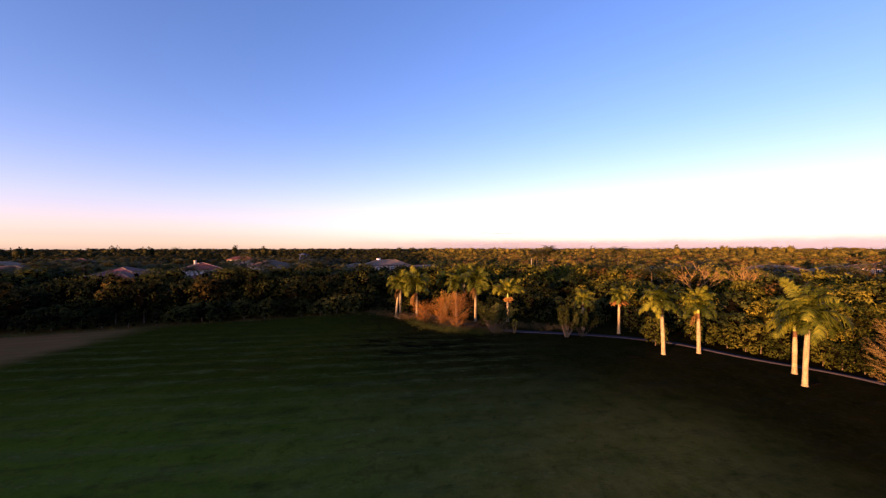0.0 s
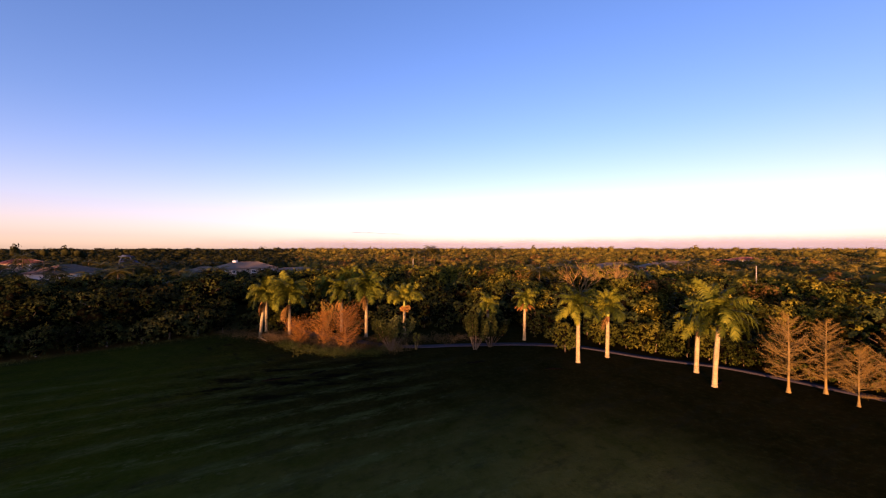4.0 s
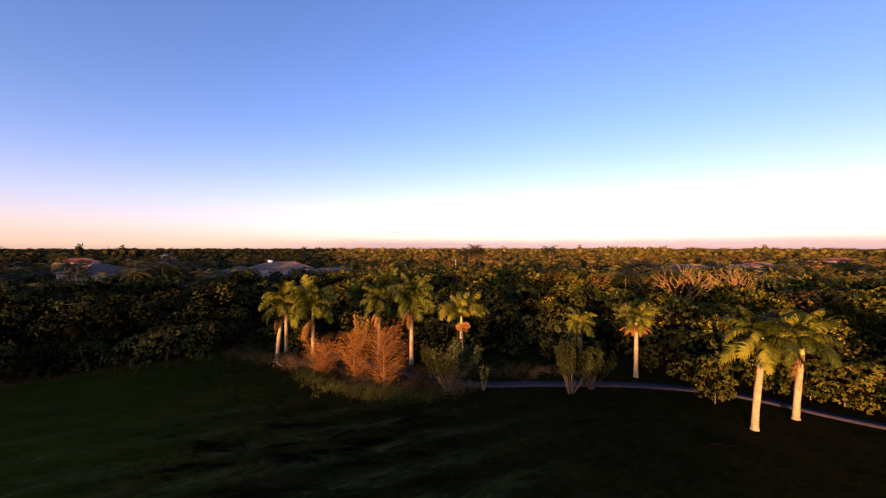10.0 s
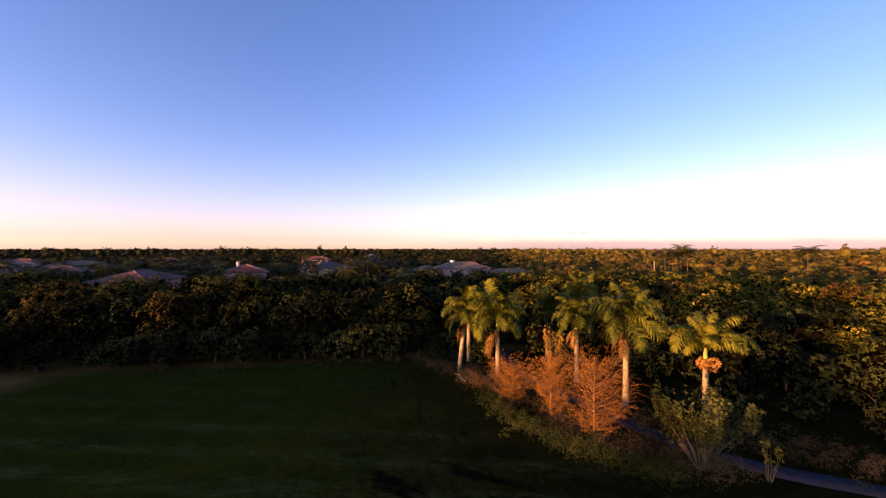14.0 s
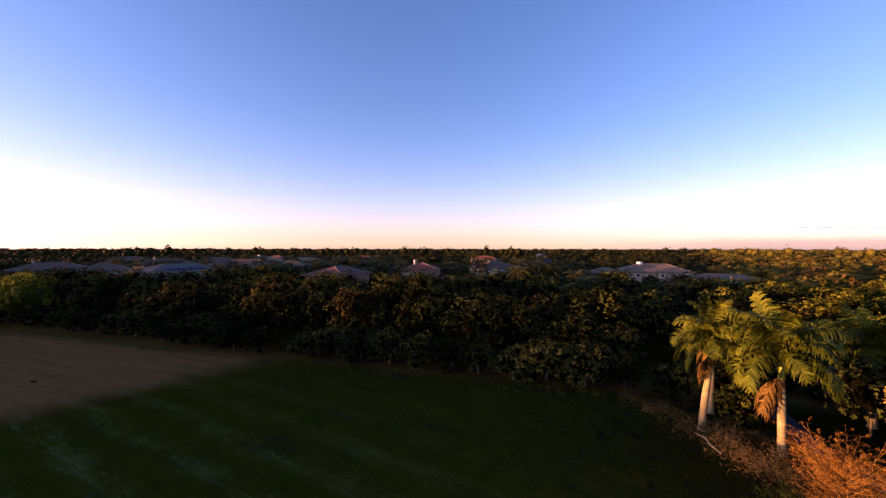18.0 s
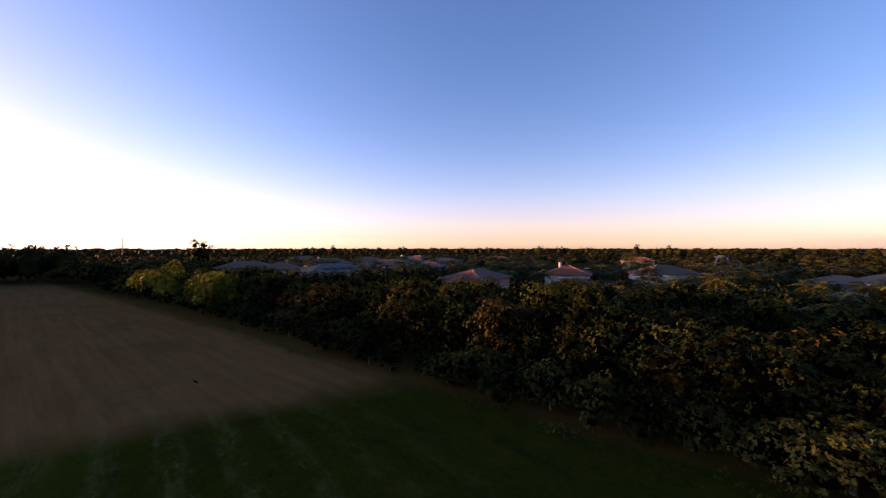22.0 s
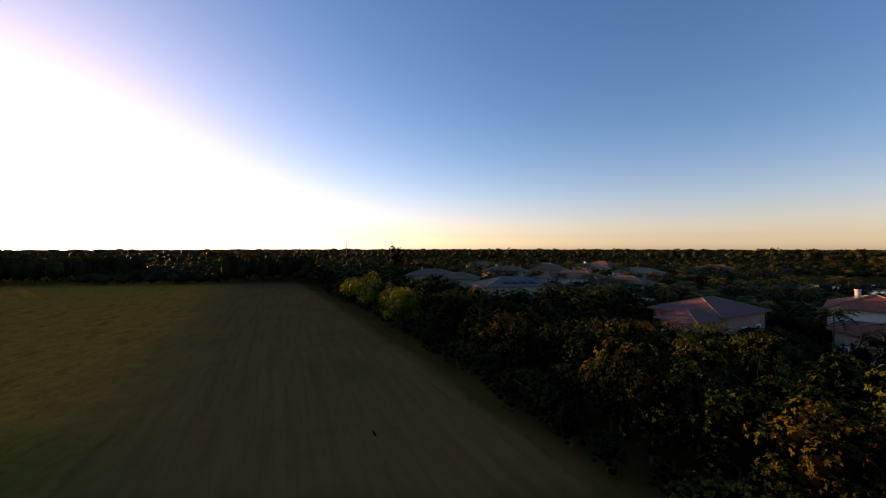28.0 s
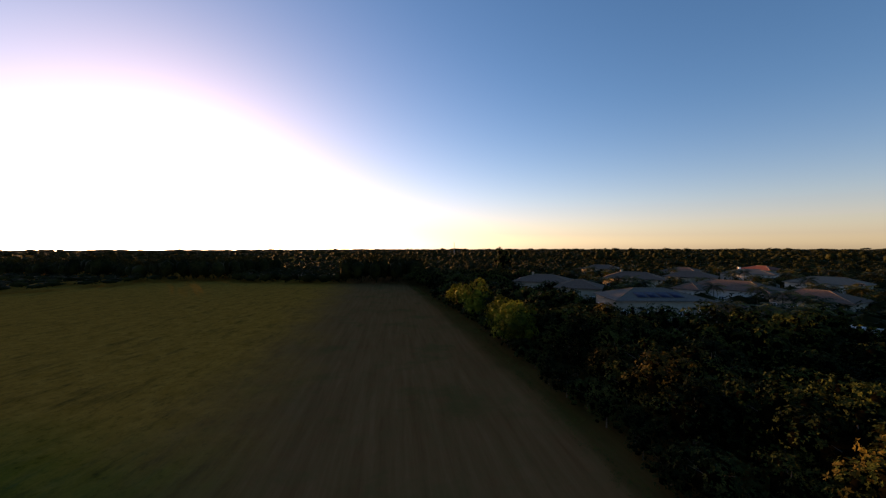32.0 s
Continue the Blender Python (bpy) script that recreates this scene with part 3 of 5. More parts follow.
def in_woods(x, y):
    """Whether trees of the near woods stand at a place."""
    e = edge_y(x)
    if e is not None:
        return y > e + 1.5
    if x > -17:
        if y > 98:
            return True
        for (x0, y0), (x1, y1) in zip(EAST_LINE, EAST_LINE[1:]):
            if y1 <= y <= y0:
                return x > x0 + (x1 - x0) * (y0 - y) / (y0 - y1) + 1.0
    return False


def water(x, y, more=0):
    return ((x + 168) / (46 + more)) ** 2 + ((y - 288) / (34 + more)) ** 2 < 1


def camera_sector(x, y):
    """Whether a far place lies in the sector the camera faces; elsewhere far trees are left out."""
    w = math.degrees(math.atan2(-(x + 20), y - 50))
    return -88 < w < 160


HOUSES = []      # x, y, clear radius: filled before planting


def clear(x, y, extra=0.0):
    return all((x - hx) ** 2 + (y - hy) ** 2 > (r + extra) ** 2 for hx, hy, r in HOUSES)


# x, y, turn, width, depth, eave height, roof rise, wall, roof, chimney
HOUSE_LIST = [
    (-99.5, 115.5, 112.5, 16, 12, 7.8, 2.3, "pink", "rose", 0, ((-11.5, -3.1, 8, 5.8, 7.5, 1.6),)),
    (-153, 92, 98, 23, 15, 7.8, 2.4, "cream", "solar", 0),
    (-203, 68, 80, 22, 15, 7.6, 2.5, "tan", "brown", 0.8),
    (-178, 78, 75, 14, 12, 7.8, 2.4, "tan", "brown", 0),
    (-225, 109, 70, 24, 14, 7.4, 2.8, "cream", "brown", 0.9),
    (-183, 127, 42, 24, 13, 7.6, 2.6, "white", "brown", 0, ((-9, -7, 8, 7, 7.0, 2.0),)),
    (-153, 112, 62, 26, 10, 4.6, 1.9, "tan", "brown", 0),
    (-266, 178, 50, 22, 14, 7.4, 2.4, "white", "grey", 1.1),
    (-240, 139, 60, 20, 14, 7.4, 2.6, "tan", "brown", 0),
    (-302, 112, 70, 22, 14, 7.6, 2.4, "tan", "brown", 0),
    (-164, 138, 38, 18, 12, 7.0, 2.4, "cream", "brown", 0),
    (-212, 175, 45, 22, 13, 7.4, 2.4, "white", "grey", 0),
    (-258, 258, 40, 22, 14, 6.4, 2.4, "tan", "terracotta", 0),
    (-99, 152, 36, 13, 13, 7.6, 2.6, "white", "terracotta", 0.9, ((-1, -9, 9, 5, 4.4, 1.2),)),
    (-83, 178, 60, 16, 12, 7.6, 2.6, "white", "brown", 0, ((1, -8.5, 9, 5, 5.2, 1.2),)),
    (-86, 140, 75, 15, 9, 5.0, 2.2, "tan", "terracotta", 0),
    (-83, 160, 72, 12, 9, 4.6, 1.8, "tan", "terracotta", 0),
    (-34.5, 224, 20, 26, 15, 6.0, 3.0, "cream", "grey", 2.2, ((22, -8, 22, 12, 4.2, 1.6), (-17, 4, 14, 11, 4.8, 2.2))),
    (-330, 220, 25, 20, 14, 6.4, 2.4, "tan", "terracotta", 0),
    (-300, 160, 45, 20, 14, 6.4, 2.4, "white", "brown", 0),
    (-180, 330, 25, 22, 14, 6.4, 2.4, "cream", "terracotta", 0),
    (163, 182, -25, 24, 14, 5.0, 2.4, "white", "grey", 0),
    (188, 176, -25, 16, 12, 5.0, 2.4, "white", "grey", 0),
    (119, 121, -20, 17, 12, 5.0, 2.2, "tan", "terracotta", 0),
    (326, 231, -25, 22, 12, 4.6, 1.6, "tan", "terracotta", 0),
    (356, 230, -25, 20, 12, 6.0, 2.0, "cream", "terracotta", 0),
    (210, 182, -25, 16, 12, 6.0, 2.0, "white", "brown", 0),
]
for h in HOUSE_LIST:
    for q in (-0.28, 0.0, 0.28):
        HOUSES.append((h[0] + math.cos(radians(h[2])) * q * h[3], h[1] + math.sin(radians(h[2])) * q * h[3], 0.5 * h[4] + 1.6))
    for wing in h[10] if len(h) > 10 else ():
        c, s = math.cos(radians(h[2])), math.sin(radians(h[2]))
        HOUSES.append((h[0] + c * wing[0] - s * wing[1], h[1] + s * wing[0] + c * wing[1], 0.55 * max(wing[2], wing[3])))

HOUSES += [(-89, 113, 9), (-86, 120, 8), (-116, 151, 5), (-106, 154, 5), (-150, 243, 30), (-185, 262, 20), (-110, 170, 7), (-79, 172, 6), (-76, 110, 4), (-72, 134, 6), (-30, 211, 11), (-12, 214, 11), (-40, 206, 8), (-24, 200, 7), (60.5, 88, 4.5), (-98, 260, 9), (-90, 240, 6), (-140, 84, 6), (-136, 94, 5), (-141, 104, 5)]   # lawns, a street and the lake shore

# near trees, one by one, along the edge and behind it
placed = []


def free_of(x, y, gap):
    if any((x - a) ** 2 + (y - b) ** 2 < gap * gap for a, b in placed):
        return False
    placed.append((x, y))
    return True


line = smooth_line(EDGE, 1.0)
for i, p in enumerate(line):
    if p.x < -200:
        continue
    out = Vector((-0.35, 0.94, 0))
    for row, (off, gap) in enumerate(((1.8, 3.4), (6.0, 4.4), (11.0, 5.0), (17.0, 5.6))):
        q = p + out * (off + rg.uniform(-1, 1.2))
        if not free_of(q.x, q.y, gap) or not clear(q.x, q.y, 2):
            continue
        u = rg.random()
        if row == 0:
            key = "shrub" if u < 0.55 else "deep"
            h = rg.uniform(3.2, 5.0)
            if -46 < q.x < -19 and u < 0.75:
                key, h = "sage", rg.uniform(4.0, 5.2)
        else:
            key = "olive" if u < 0.5 else "deep" if u < 0.92 else "russet"
            h = rg.uniform(5.4, 9.4) + (1.2 if row > 1 else 0)
        plant(key, q.x, q.y, h, rg.uniform(0.9, 1.15))

east = smooth_line([(-13, 101), (-6.5, 102), (4, 100), (12, 99.5), (18, 97), (23, 88), (29, 83), (37, 79), (43, 69), (48, 61), (51.5, 56), (56, 49), (59.5, 40), (62, 31), (67, 16), (71, -10)], 1.0)
# a close-grown hedge along the path
hedge = smooth_line([(42.5, 62), (45.5, 57.5), (49, 52.5), (53.2, 46.5), (56.2, 38.5), (58.8, 30.5), (62.8, 16), (66, 0)], 1.0)
for i, p in enumerate(hedge[::2]):
    plant("hedge", p.x + rg.uniform(-0.3, 0.6), p.y + rg.uniform(-0.4, 0.4), rg.uniform(3.4, 5.2), rg.uniform(0.85, 1.1), "hedge shrubs beside the path")
for p in east:
    for row, (off, gap) in enumerate(((1.0, 3.0), (5.5, 4.4), (11.0, 5.2))):
        q = p + Vector((0.8, 0.6, 0)) * (off + rg.uniform(-0.8, 1.0))
        if math.hypot(q.x + 9.3, q.y - 101.5) < 2.2 or math.hypot(q.x + 12, q.y - 110) < 2.5 or not free_of(q.x, q.y, gap):
            continue
        u = rg.random()
        if p.y > 64:
            u = 0.5 + 0.5 * u
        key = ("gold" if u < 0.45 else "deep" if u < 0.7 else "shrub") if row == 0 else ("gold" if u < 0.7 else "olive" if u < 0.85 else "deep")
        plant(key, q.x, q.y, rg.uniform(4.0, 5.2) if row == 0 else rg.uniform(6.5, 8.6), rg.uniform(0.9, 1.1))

for x, y, h, w in ((-120, 56.5, 11.2, 0.95), (-125, 55.5, 9.4, 0.9), (-130, 53, 10.2, 0.9), (-148, 46, 9.0, 0.9), (-153, 44.5, 12.0, 0.85), (-166, 38, 10, 0.85)):
    plant("yellow", x, y, h, w)
for x, y, h in ((-70, 81, 9.8), (-80, 88.5, 9.8), (-52, 88, 8.5), (-30, 97, 9.0)):
    plant("russet", x, y, h, 1.0)
# tall single trees that stand over the canopy
plant("deep", -322, 48, 21, 0.75)
plant("deep", 62, 36, 9, 1.1)
for x, y, h in ((128, 41.5, 20.5), (135, 36, 21), (126.5, 46.5, 13), (133, 44, 18)):
    plant("dark", x, y, h, 0.6)
# trees added to keep the low sun off the pink house's roof
for x, y, h in ((-112, 101, 10.8), (-118, 97, 11.0), (-108, 97.5, 10.4), (-123, 92, 10.6)):
    plant("olive", x, y, h, 0.95)
# a tall clump that hides the lower walls of the houses behind it
for x, y, h in ((-60, 92.5, 10.6), (-64, 89.5, 10.5), (-67.5, 93, 11.3), (-67.5, 86, 10.0), (-63.5, 83.5, 9.0), (-72.5, 88.5, 11.0), (-76.5, 85.5, 10.8), (-73, 93, 11.2), (-80.5, 84, 10.4), (-47, 91.5, 11.2), (-50.5, 95, 11.7), (-53.5, 91.5, 11.4), (-56, 97, 11.5), (-44, 97, 10.9), (-70, 117, 9.4), (-66, 121, 9.4)):
    plant("pale" if h in (9.0, 10.0) else "olive" if h > 10.7 else "deep", x, y, h, 0.8)

# the woods farther in: many trees, one object
def scatter(name, label, spots, protos, material):
    """Many crowns in one mesh; hearts first, so that they keep their own material."""
    hearts, green, n, m = [], [], 0, 0
    for x, y, h, w, k in spots:
        v, f, inner, base = protos[k]
        a = rg.uniform(0, 6.28)
        c, s = math.cos(a), math.sin(a)
        q = v * np.array([w, w, h / base])
        q = np.stack([q[:, 0] * c - q[:, 1] * s + x, q[:, 0] * s + q[:, 1] * c + y, q[:, 2]], 1)
        cut = int(f[inner:].min())
        hearts.append((q[:cut], f[:inner] + n))
        green.append((q[cut:], f[inner:] - cut + m))
        n += cut
        m += len(q) - cut
    hv, hf = np.concatenate([p[0] for p in hearts]), np.concatenate([p[1] for p in hearts])
    gv, gf = np.concatenate([p[0] for p in green]), np.concatenate([p[1] for p in green])
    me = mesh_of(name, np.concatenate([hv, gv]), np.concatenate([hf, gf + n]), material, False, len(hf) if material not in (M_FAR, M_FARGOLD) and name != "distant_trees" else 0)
    return tagged(new(name, me), label, "woods", kind="stuff")


MID = [(*crown(rg, 9, 4, 1.5, 22, 380, 0.36), 9.0) for i in range(5)] + [(*crown(rg, 9, 4, 2.0, 16, 150, 0.56, 5), 9.0) for i in range(5)] + [(*crown(rg, 9, 4, 1.5, 24, 560, 0.26), 9.0) for i in range(4)]
FARK = [(*crown(rg, 9, 4.6, 2.0, 9, 60, 0.75, 4, 0.72), 9.0) for i in range(5)] + [(*crown(rg, 9, 5.2, 2.5, 6, 22, 1.15, 4, 0.75), 9.0) for i in range(5)]
HORK = [(*crown(rg, 9, 6, 2.0, 5, 8, 2.0, 4, 0.8), 9.0) for i in range(4)]
spots = []
for x in np.arange(-260, 190, 5.6):
    for y in np.arange(-60, 190, 5.6):
        a, b = x + rg.uniform(-2, 2), y + rg.uniform(-2, 2)
        e = edge_y(a)
        near_field = (e is not None and y < e + 62) or (e is None and math.hypot(a - 10, b - 60) < 105)
        if in_woods(a, b) and near_field and clear(a, b, 1.6) and all((a - p) ** 2 + (b - q) ** 2 > 16 for p, q in placed):
            low = 0.76 if math.hypot(a + 89, b - 113) < 14 else 0.98 if math.hypot(a + 84, b - 108) < 26 or math.hypot(a + 76, b - 138) < 15 else 1.0
            tall = rg.uniform(9.0, 10.8) if -82 < a < -48 and b < 104 and low == 1.0 else rg.uniform(6.2, 10.4)
            spots.append((a, b, low * tall, rg.uniform(0.8, 1.2), 10 + int(rg.integers(4)) if -104 < a < -8 and b < 112 else int(rg.integers(5)) + (0 if (-100 < a < 6 and b < 118) or math.hypot(a - 10, b - 66) < 72 else 5)))
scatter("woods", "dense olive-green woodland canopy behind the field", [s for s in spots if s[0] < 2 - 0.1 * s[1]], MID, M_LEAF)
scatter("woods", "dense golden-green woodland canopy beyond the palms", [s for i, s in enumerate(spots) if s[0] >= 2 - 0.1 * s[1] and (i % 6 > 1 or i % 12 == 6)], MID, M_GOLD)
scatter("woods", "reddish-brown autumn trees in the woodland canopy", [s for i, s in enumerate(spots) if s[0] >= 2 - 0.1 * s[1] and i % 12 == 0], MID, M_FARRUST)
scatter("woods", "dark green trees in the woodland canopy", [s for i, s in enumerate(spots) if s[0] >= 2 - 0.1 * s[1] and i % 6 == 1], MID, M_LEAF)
grove = []
spots = []
for x in np.arange(-520, 520, 9.4):
    for y in np.arange(-420, 620, 9.4):
        a, b = x + rg.uniform(-3.5, 3.5), y + rg.uniform(-3.5, 3.5)
        d = math.hypot(a + 20, b - 50)
        e = edge_y(a)
        if d > 560 or not clear(a, b, 2.0) or not camera_sector(a, b) or (d > 330 and rg.random() < 0.25):
            continue
        if e is not None and a > -243 and -140 < b < e + 58:
            continue
        if e is None and a > -17 and b > -140 and (not in_woods(a, b) or math.hypot(a - 10, b - 60) < 103):
            continue
        if b <= -140 and not (b < -170 - (a + 190) * 0.4 or b < -220 or a < -243):
            continue
        if water(a, b, 13):
            continue
        if rg.random() < 0.16 and not -300 < a < -243:
            continue
        h = rg.uniform(5.0, 9.0)
        if -300 < a < -243 and b < -5:
            # grove heights set to block or pass the low sun over the field
            h = 12.6 + 4.2 * min(1.0, max(0.0, (b + 190) / 70)) + rg.uniform(-0.5, 0.5)
            if -41 < 0.747 * a - 0.665 * b < -19:
                h = 16.3
            if -90 < 0.747 * a - 0.665 * b < -70:
                h = 16.2
            if -120 < b < -46:
                h = rg.uniform(6.4, 7.6)
            grove.append((a, b, h, rg.uniform(1.1, 1.4), int(rg.integers(4))))
            continue
        elif b < -140:
            h = rg.uniform(4, 6)
        spots.append((a, b, h, rg.uniform(0.8, 1.25) * (1.3 if h > 12 else 1), int(rg.integers(5)) + (0 if d < 260 else 5)))
GROVE = [(*crown(rg, 9, 4.8, 0.2, 12, 60, 1.1, 4, 0.75), 9.0) for i in range(4)]
scatter("distant_grove", "dense dark grove beyond the far end of the field", grove, GROVE, M_FAR)
# the west takes the dark leaf copy, the east the sunlit-coloured one
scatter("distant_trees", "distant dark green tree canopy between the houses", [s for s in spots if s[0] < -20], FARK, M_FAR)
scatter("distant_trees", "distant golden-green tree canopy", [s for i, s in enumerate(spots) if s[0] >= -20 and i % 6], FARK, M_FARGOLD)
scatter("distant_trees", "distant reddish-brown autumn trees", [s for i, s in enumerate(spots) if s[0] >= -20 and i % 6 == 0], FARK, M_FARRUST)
spots = []
for r in np.geomspace(565, 4200, 34):
    step = max(12, r * 0.021)
    for k in range(int(2 * math.pi * r / step)):
        a = k * step / r + rg.uniform(0, step / r)
        rr = r + rg.uniform(-0.03, 0.03) * r
        w = max(1.0, step / 13) * rg.uniform(0.8, 1.2)
        if not camera_sector(-20 + rr * math.cos(a), 50 + rr * math.sin(a)):
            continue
        spots.append((-20 + rr * math.cos(a), 50 + rr * math.sin(a), rg.uniform(6, 11) + (rg.uniform(3, 9) if rg.random() < 0.12 else 0), w, int(rg.integers(4))))
for k in range(26):
    spots.append((812 + rg.uniform(-75, 75), 973 + rg.uniform(-60, 60), rg.uniform(17, 21), 1.6, k % 3))
# same split on the plain: dark colour westwards, sunlit colour eastwards
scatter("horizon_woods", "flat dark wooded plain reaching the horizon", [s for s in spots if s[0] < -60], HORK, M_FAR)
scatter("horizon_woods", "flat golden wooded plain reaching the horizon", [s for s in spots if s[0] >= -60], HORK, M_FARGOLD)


# ---- palms ----
M_SEED = foliage("palm_seed_orange", (0.30, 0.13, 0.02), (0.42, 0.20, 0.035), (0.52, 0.28, 0.06), 0.1)

def frond_mesh(length, droop, material, rise, n=30, leaf=0.80, ragged=0.15, hang=0.42):
    """A feather palm frond along +x: a curved rib and rows of thin hanging leaflets, some torn away."""
    pts, ang, p = [], rise, Vector((0, 0, 0))
    step = length / n
    for i in range(n + 1):
        pts.append(p.copy())
        ang -= droop / n * (0.4 + 1.2 * i / n)
        p = p + Vector((math.cos(ang), 0, math.sin(ang))) * step
    pieces = [tube([tuple(q) for q in pts[::5]] + [tuple(pts[-1])], [0.05 - 0.04 * i / (n / 5 + 1) for i in range(len(pts[::5]) + 1)], 4)]
    vs, fs = [], []
    for i in range(3, n + 1):
        f = i / n
        q, l = pts[i], leaf * math.sin(math.pi * min(1, 0.2 + 0.76 * f)) ** 0.6
        along = (pts[i] - pts[i - 1]).normalized()
        for side in (-1, 1):
            for tilt in (0.3, -0.35):
                if rg.random() < ragged:
                    continue
                a = tilt + rg.uniform(-0.35, 0.35)
                ll = l * rg.uniform(0.7, 1.2)
                way = (Vector((0, side * math.cos(a), math.sin(a))) + along * rg.uniform(0.4, 0.9)).normalized()
                m1 = q + way * ll * 0.55 + Vector((0, 0, -0.22 * hang * ll))
                end = q + way * ll + Vector((0, 0, -hang * ll * rg.uniform(0.6, 1.3)))
                w = along * 0.06
                k = len(vs)
                vs += [tuple(q - w), tuple(q + w), tuple(m1 + w), tuple(m1 - w), tuple(end + w * 0.2), tuple(end - w * 0.2)]
                fs += [(k, k + 1, k + 2, k + 3), (k + 3, k + 2, k + 4, k + 5)]
    pieces.append((np.array(vs), np.array(fs)))
    return mesh_of("frond", *join(pieces), material)


FRONDS = [frond_mesh(3.6, d, M_PALM, r) for r, d in ((1.42, 1.2), (1.22, 1.7), (1.02, 2.1), (0.75, 2.3), (0.45, 2.2), (0.12, 1.9), (-0.2, 1.3))]
DRY = [frond_mesh(2.7, 1.1, M_DEADFROND, -0.55, 26, 0.6, 0.4, 1.6), frond_mesh(2.4, 0.7, M_DEADFROND, -0.9, 26, 0.6, 0.4, 1.6)]
SKIRT = [frond_mesh(2.9, 0.8, M_SKIRT, -0.15, 24, 0.55, 0.15), frond_mesh(2.6, 0.7, M_SKIRT, -0.45, 24, 0.55, 0.15)]


def royal_palm(x, y, top, neck, spread, dry=0, lean=0.0, base=0.3, seeds=False, skirt=False):
    """A royal palm: swollen grey trunk, green crownshaft, arching fronds, some dry ones hanging."""
    e = new("royal_palm")
    turn = 15 + rg.uniform(-10, 10)
    e.matrix_world = pose(x, y, 0, 0, 0, turn)
    lx, ly = (lean, 0.0) if isinstance(lean, float) else (Matrix.Rotation(-radians(turn), 2) @ Vector(lean))
    zs = [-0.1, 0.25, neck * 0.25, neck * 0.5, neck * 0.8, neck]
    rs = [base * 1.25, base * 0.98, base * 0.86, base * 0.9, base * 0.76, base * 0.62]
    off = [((z / neck) ** 1.4 if z > 0 else 0) for z in zs]
    part("trunk", mesh_of("trunk", *tube([(lx * o, ly * o, z) for o, z in zip(off, zs)], rs, 12), M_PALMTRUNK, True), e)
    hub = neck + (top - neck) * 0.37
    part("crownshaft", mesh_of("crownshaft", *tube([(lx, ly, neck), (lx, ly, neck + 0.25), (lx, ly, hub)], [base * 0.66, base * 0.72, base * 0.35], 10), M_SHAFT, True), e, "smooth green crownshaft")
    part("sheath", mesh_of("sheath", *tube([(lx * 0.93, ly * 0.93, neck - 0.75), (lx, ly, neck + 0.02)], [base * 0.74, base * 0.70], 10), M_SHEATH, True), e, "dry brown leaf sheath")
    n = 26
    s = spread / 3.5
    for i in range(n):
        f = i / (n - 1)
        k = min(2 if seeds else 6, int(f * 7))
        m = Matrix.LocRotScale((lx, ly, hub - 0.2 * f), Euler((rg.uniform(-0.45, 0.45), rg.uniform(-0.22, 0.22), i * 2.4 + rg.uniform(-0.5, 0.5))), (s * rg.uniform(0.78, 1.12),) * 3)
        part("frond", FRONDS[k], e, "", m)
    if seeds:
        cs = [(0.4, -0.55, neck - 0.2), (-0.55, -0.3, neck - 0.35), (0.1, 0.4, neck - 0.4), (-0.1, -0.7, neck - 0.6)]
        part("seed_cluster", mesh_of("seed_cluster", *leaves(rg, cs, [0.55] * 4, 900, 0.12, 1.1, 0.0, 0.3), M_SEED), e, "hanging orange seed cluster")
    for i in range(dry):
        kinds = SKIRT if skirt else DRY
        a = i * 2.4 + rg.uniform(-0.3, 0.3) if skirt else radians(200) + (i - dry / 2) * 0.55
        m = Matrix.LocRotScale((lx, ly, neck + 0.15), Euler((rg.uniform(-0.2, 0.2), 0, a)), (s * rg.uniform(0.75, 1.0),) * 3)
        part("dry_frond", kinds[i % 2], e, "dry orange-brown hanging frond", m)
    return tagged(e, "royal palm with pale grey trunk" + (" and dry hanging fronds" if dry > 1 else " and green crown"), "palm tree", "royal palms")


for row in (
    (-11.0, 86.6, 10.9, 6.2, 3.5, 4, 0.7), (-10.5, 91.0, 10.8, 6.4, 3.2, 2, 0.0), (-6.1, 85.6, 11.3, 5.6, 4.4, 3, 0.0),
    (3.1, 86.0, 10.9, 6.2, 3.4, 2, 0.0), (7.0, 80.2, 11.7, 7.4, 4.1, 3, 0.1), (14.0, 80.0, 8.6, 5.0, 4.3, 0, 0.0, 0.3, True),
    (27.4, 72.3, 7.6, 5.0, 2.5, 0, 0.0), (32.6, 68.6, 9.0, 6.2, 2.7, 11, 0.1, 0.27, False, True), (32.9, 55.2, 10.4, 7.1, 3.4, 0, (-1.1, -1.4)),
    (38.6, 55.8, 10.0, 6.2, 3.3, 1, (-0.7, -0.9)), (44.4, 46.7, 9.1, 5.5, 3.3, 0, (-0.4, -0.5)), (41.6, 42.5, 10.8, 7.4, 4.1, 0, (-0.3, -0.7)),
    (6.0, 103.0, 12.0, 7.5, 3.4, 0, 0.0), (0.5, 96.0, 10.0, 6.0, 3.2, 1, 0.0)):
    royal_palm(*row)


# ---- bald cypresses ----
def round_top(f):
    return math.sin(math.pi * (0.12 + 0.83 * f)) ** 0.8


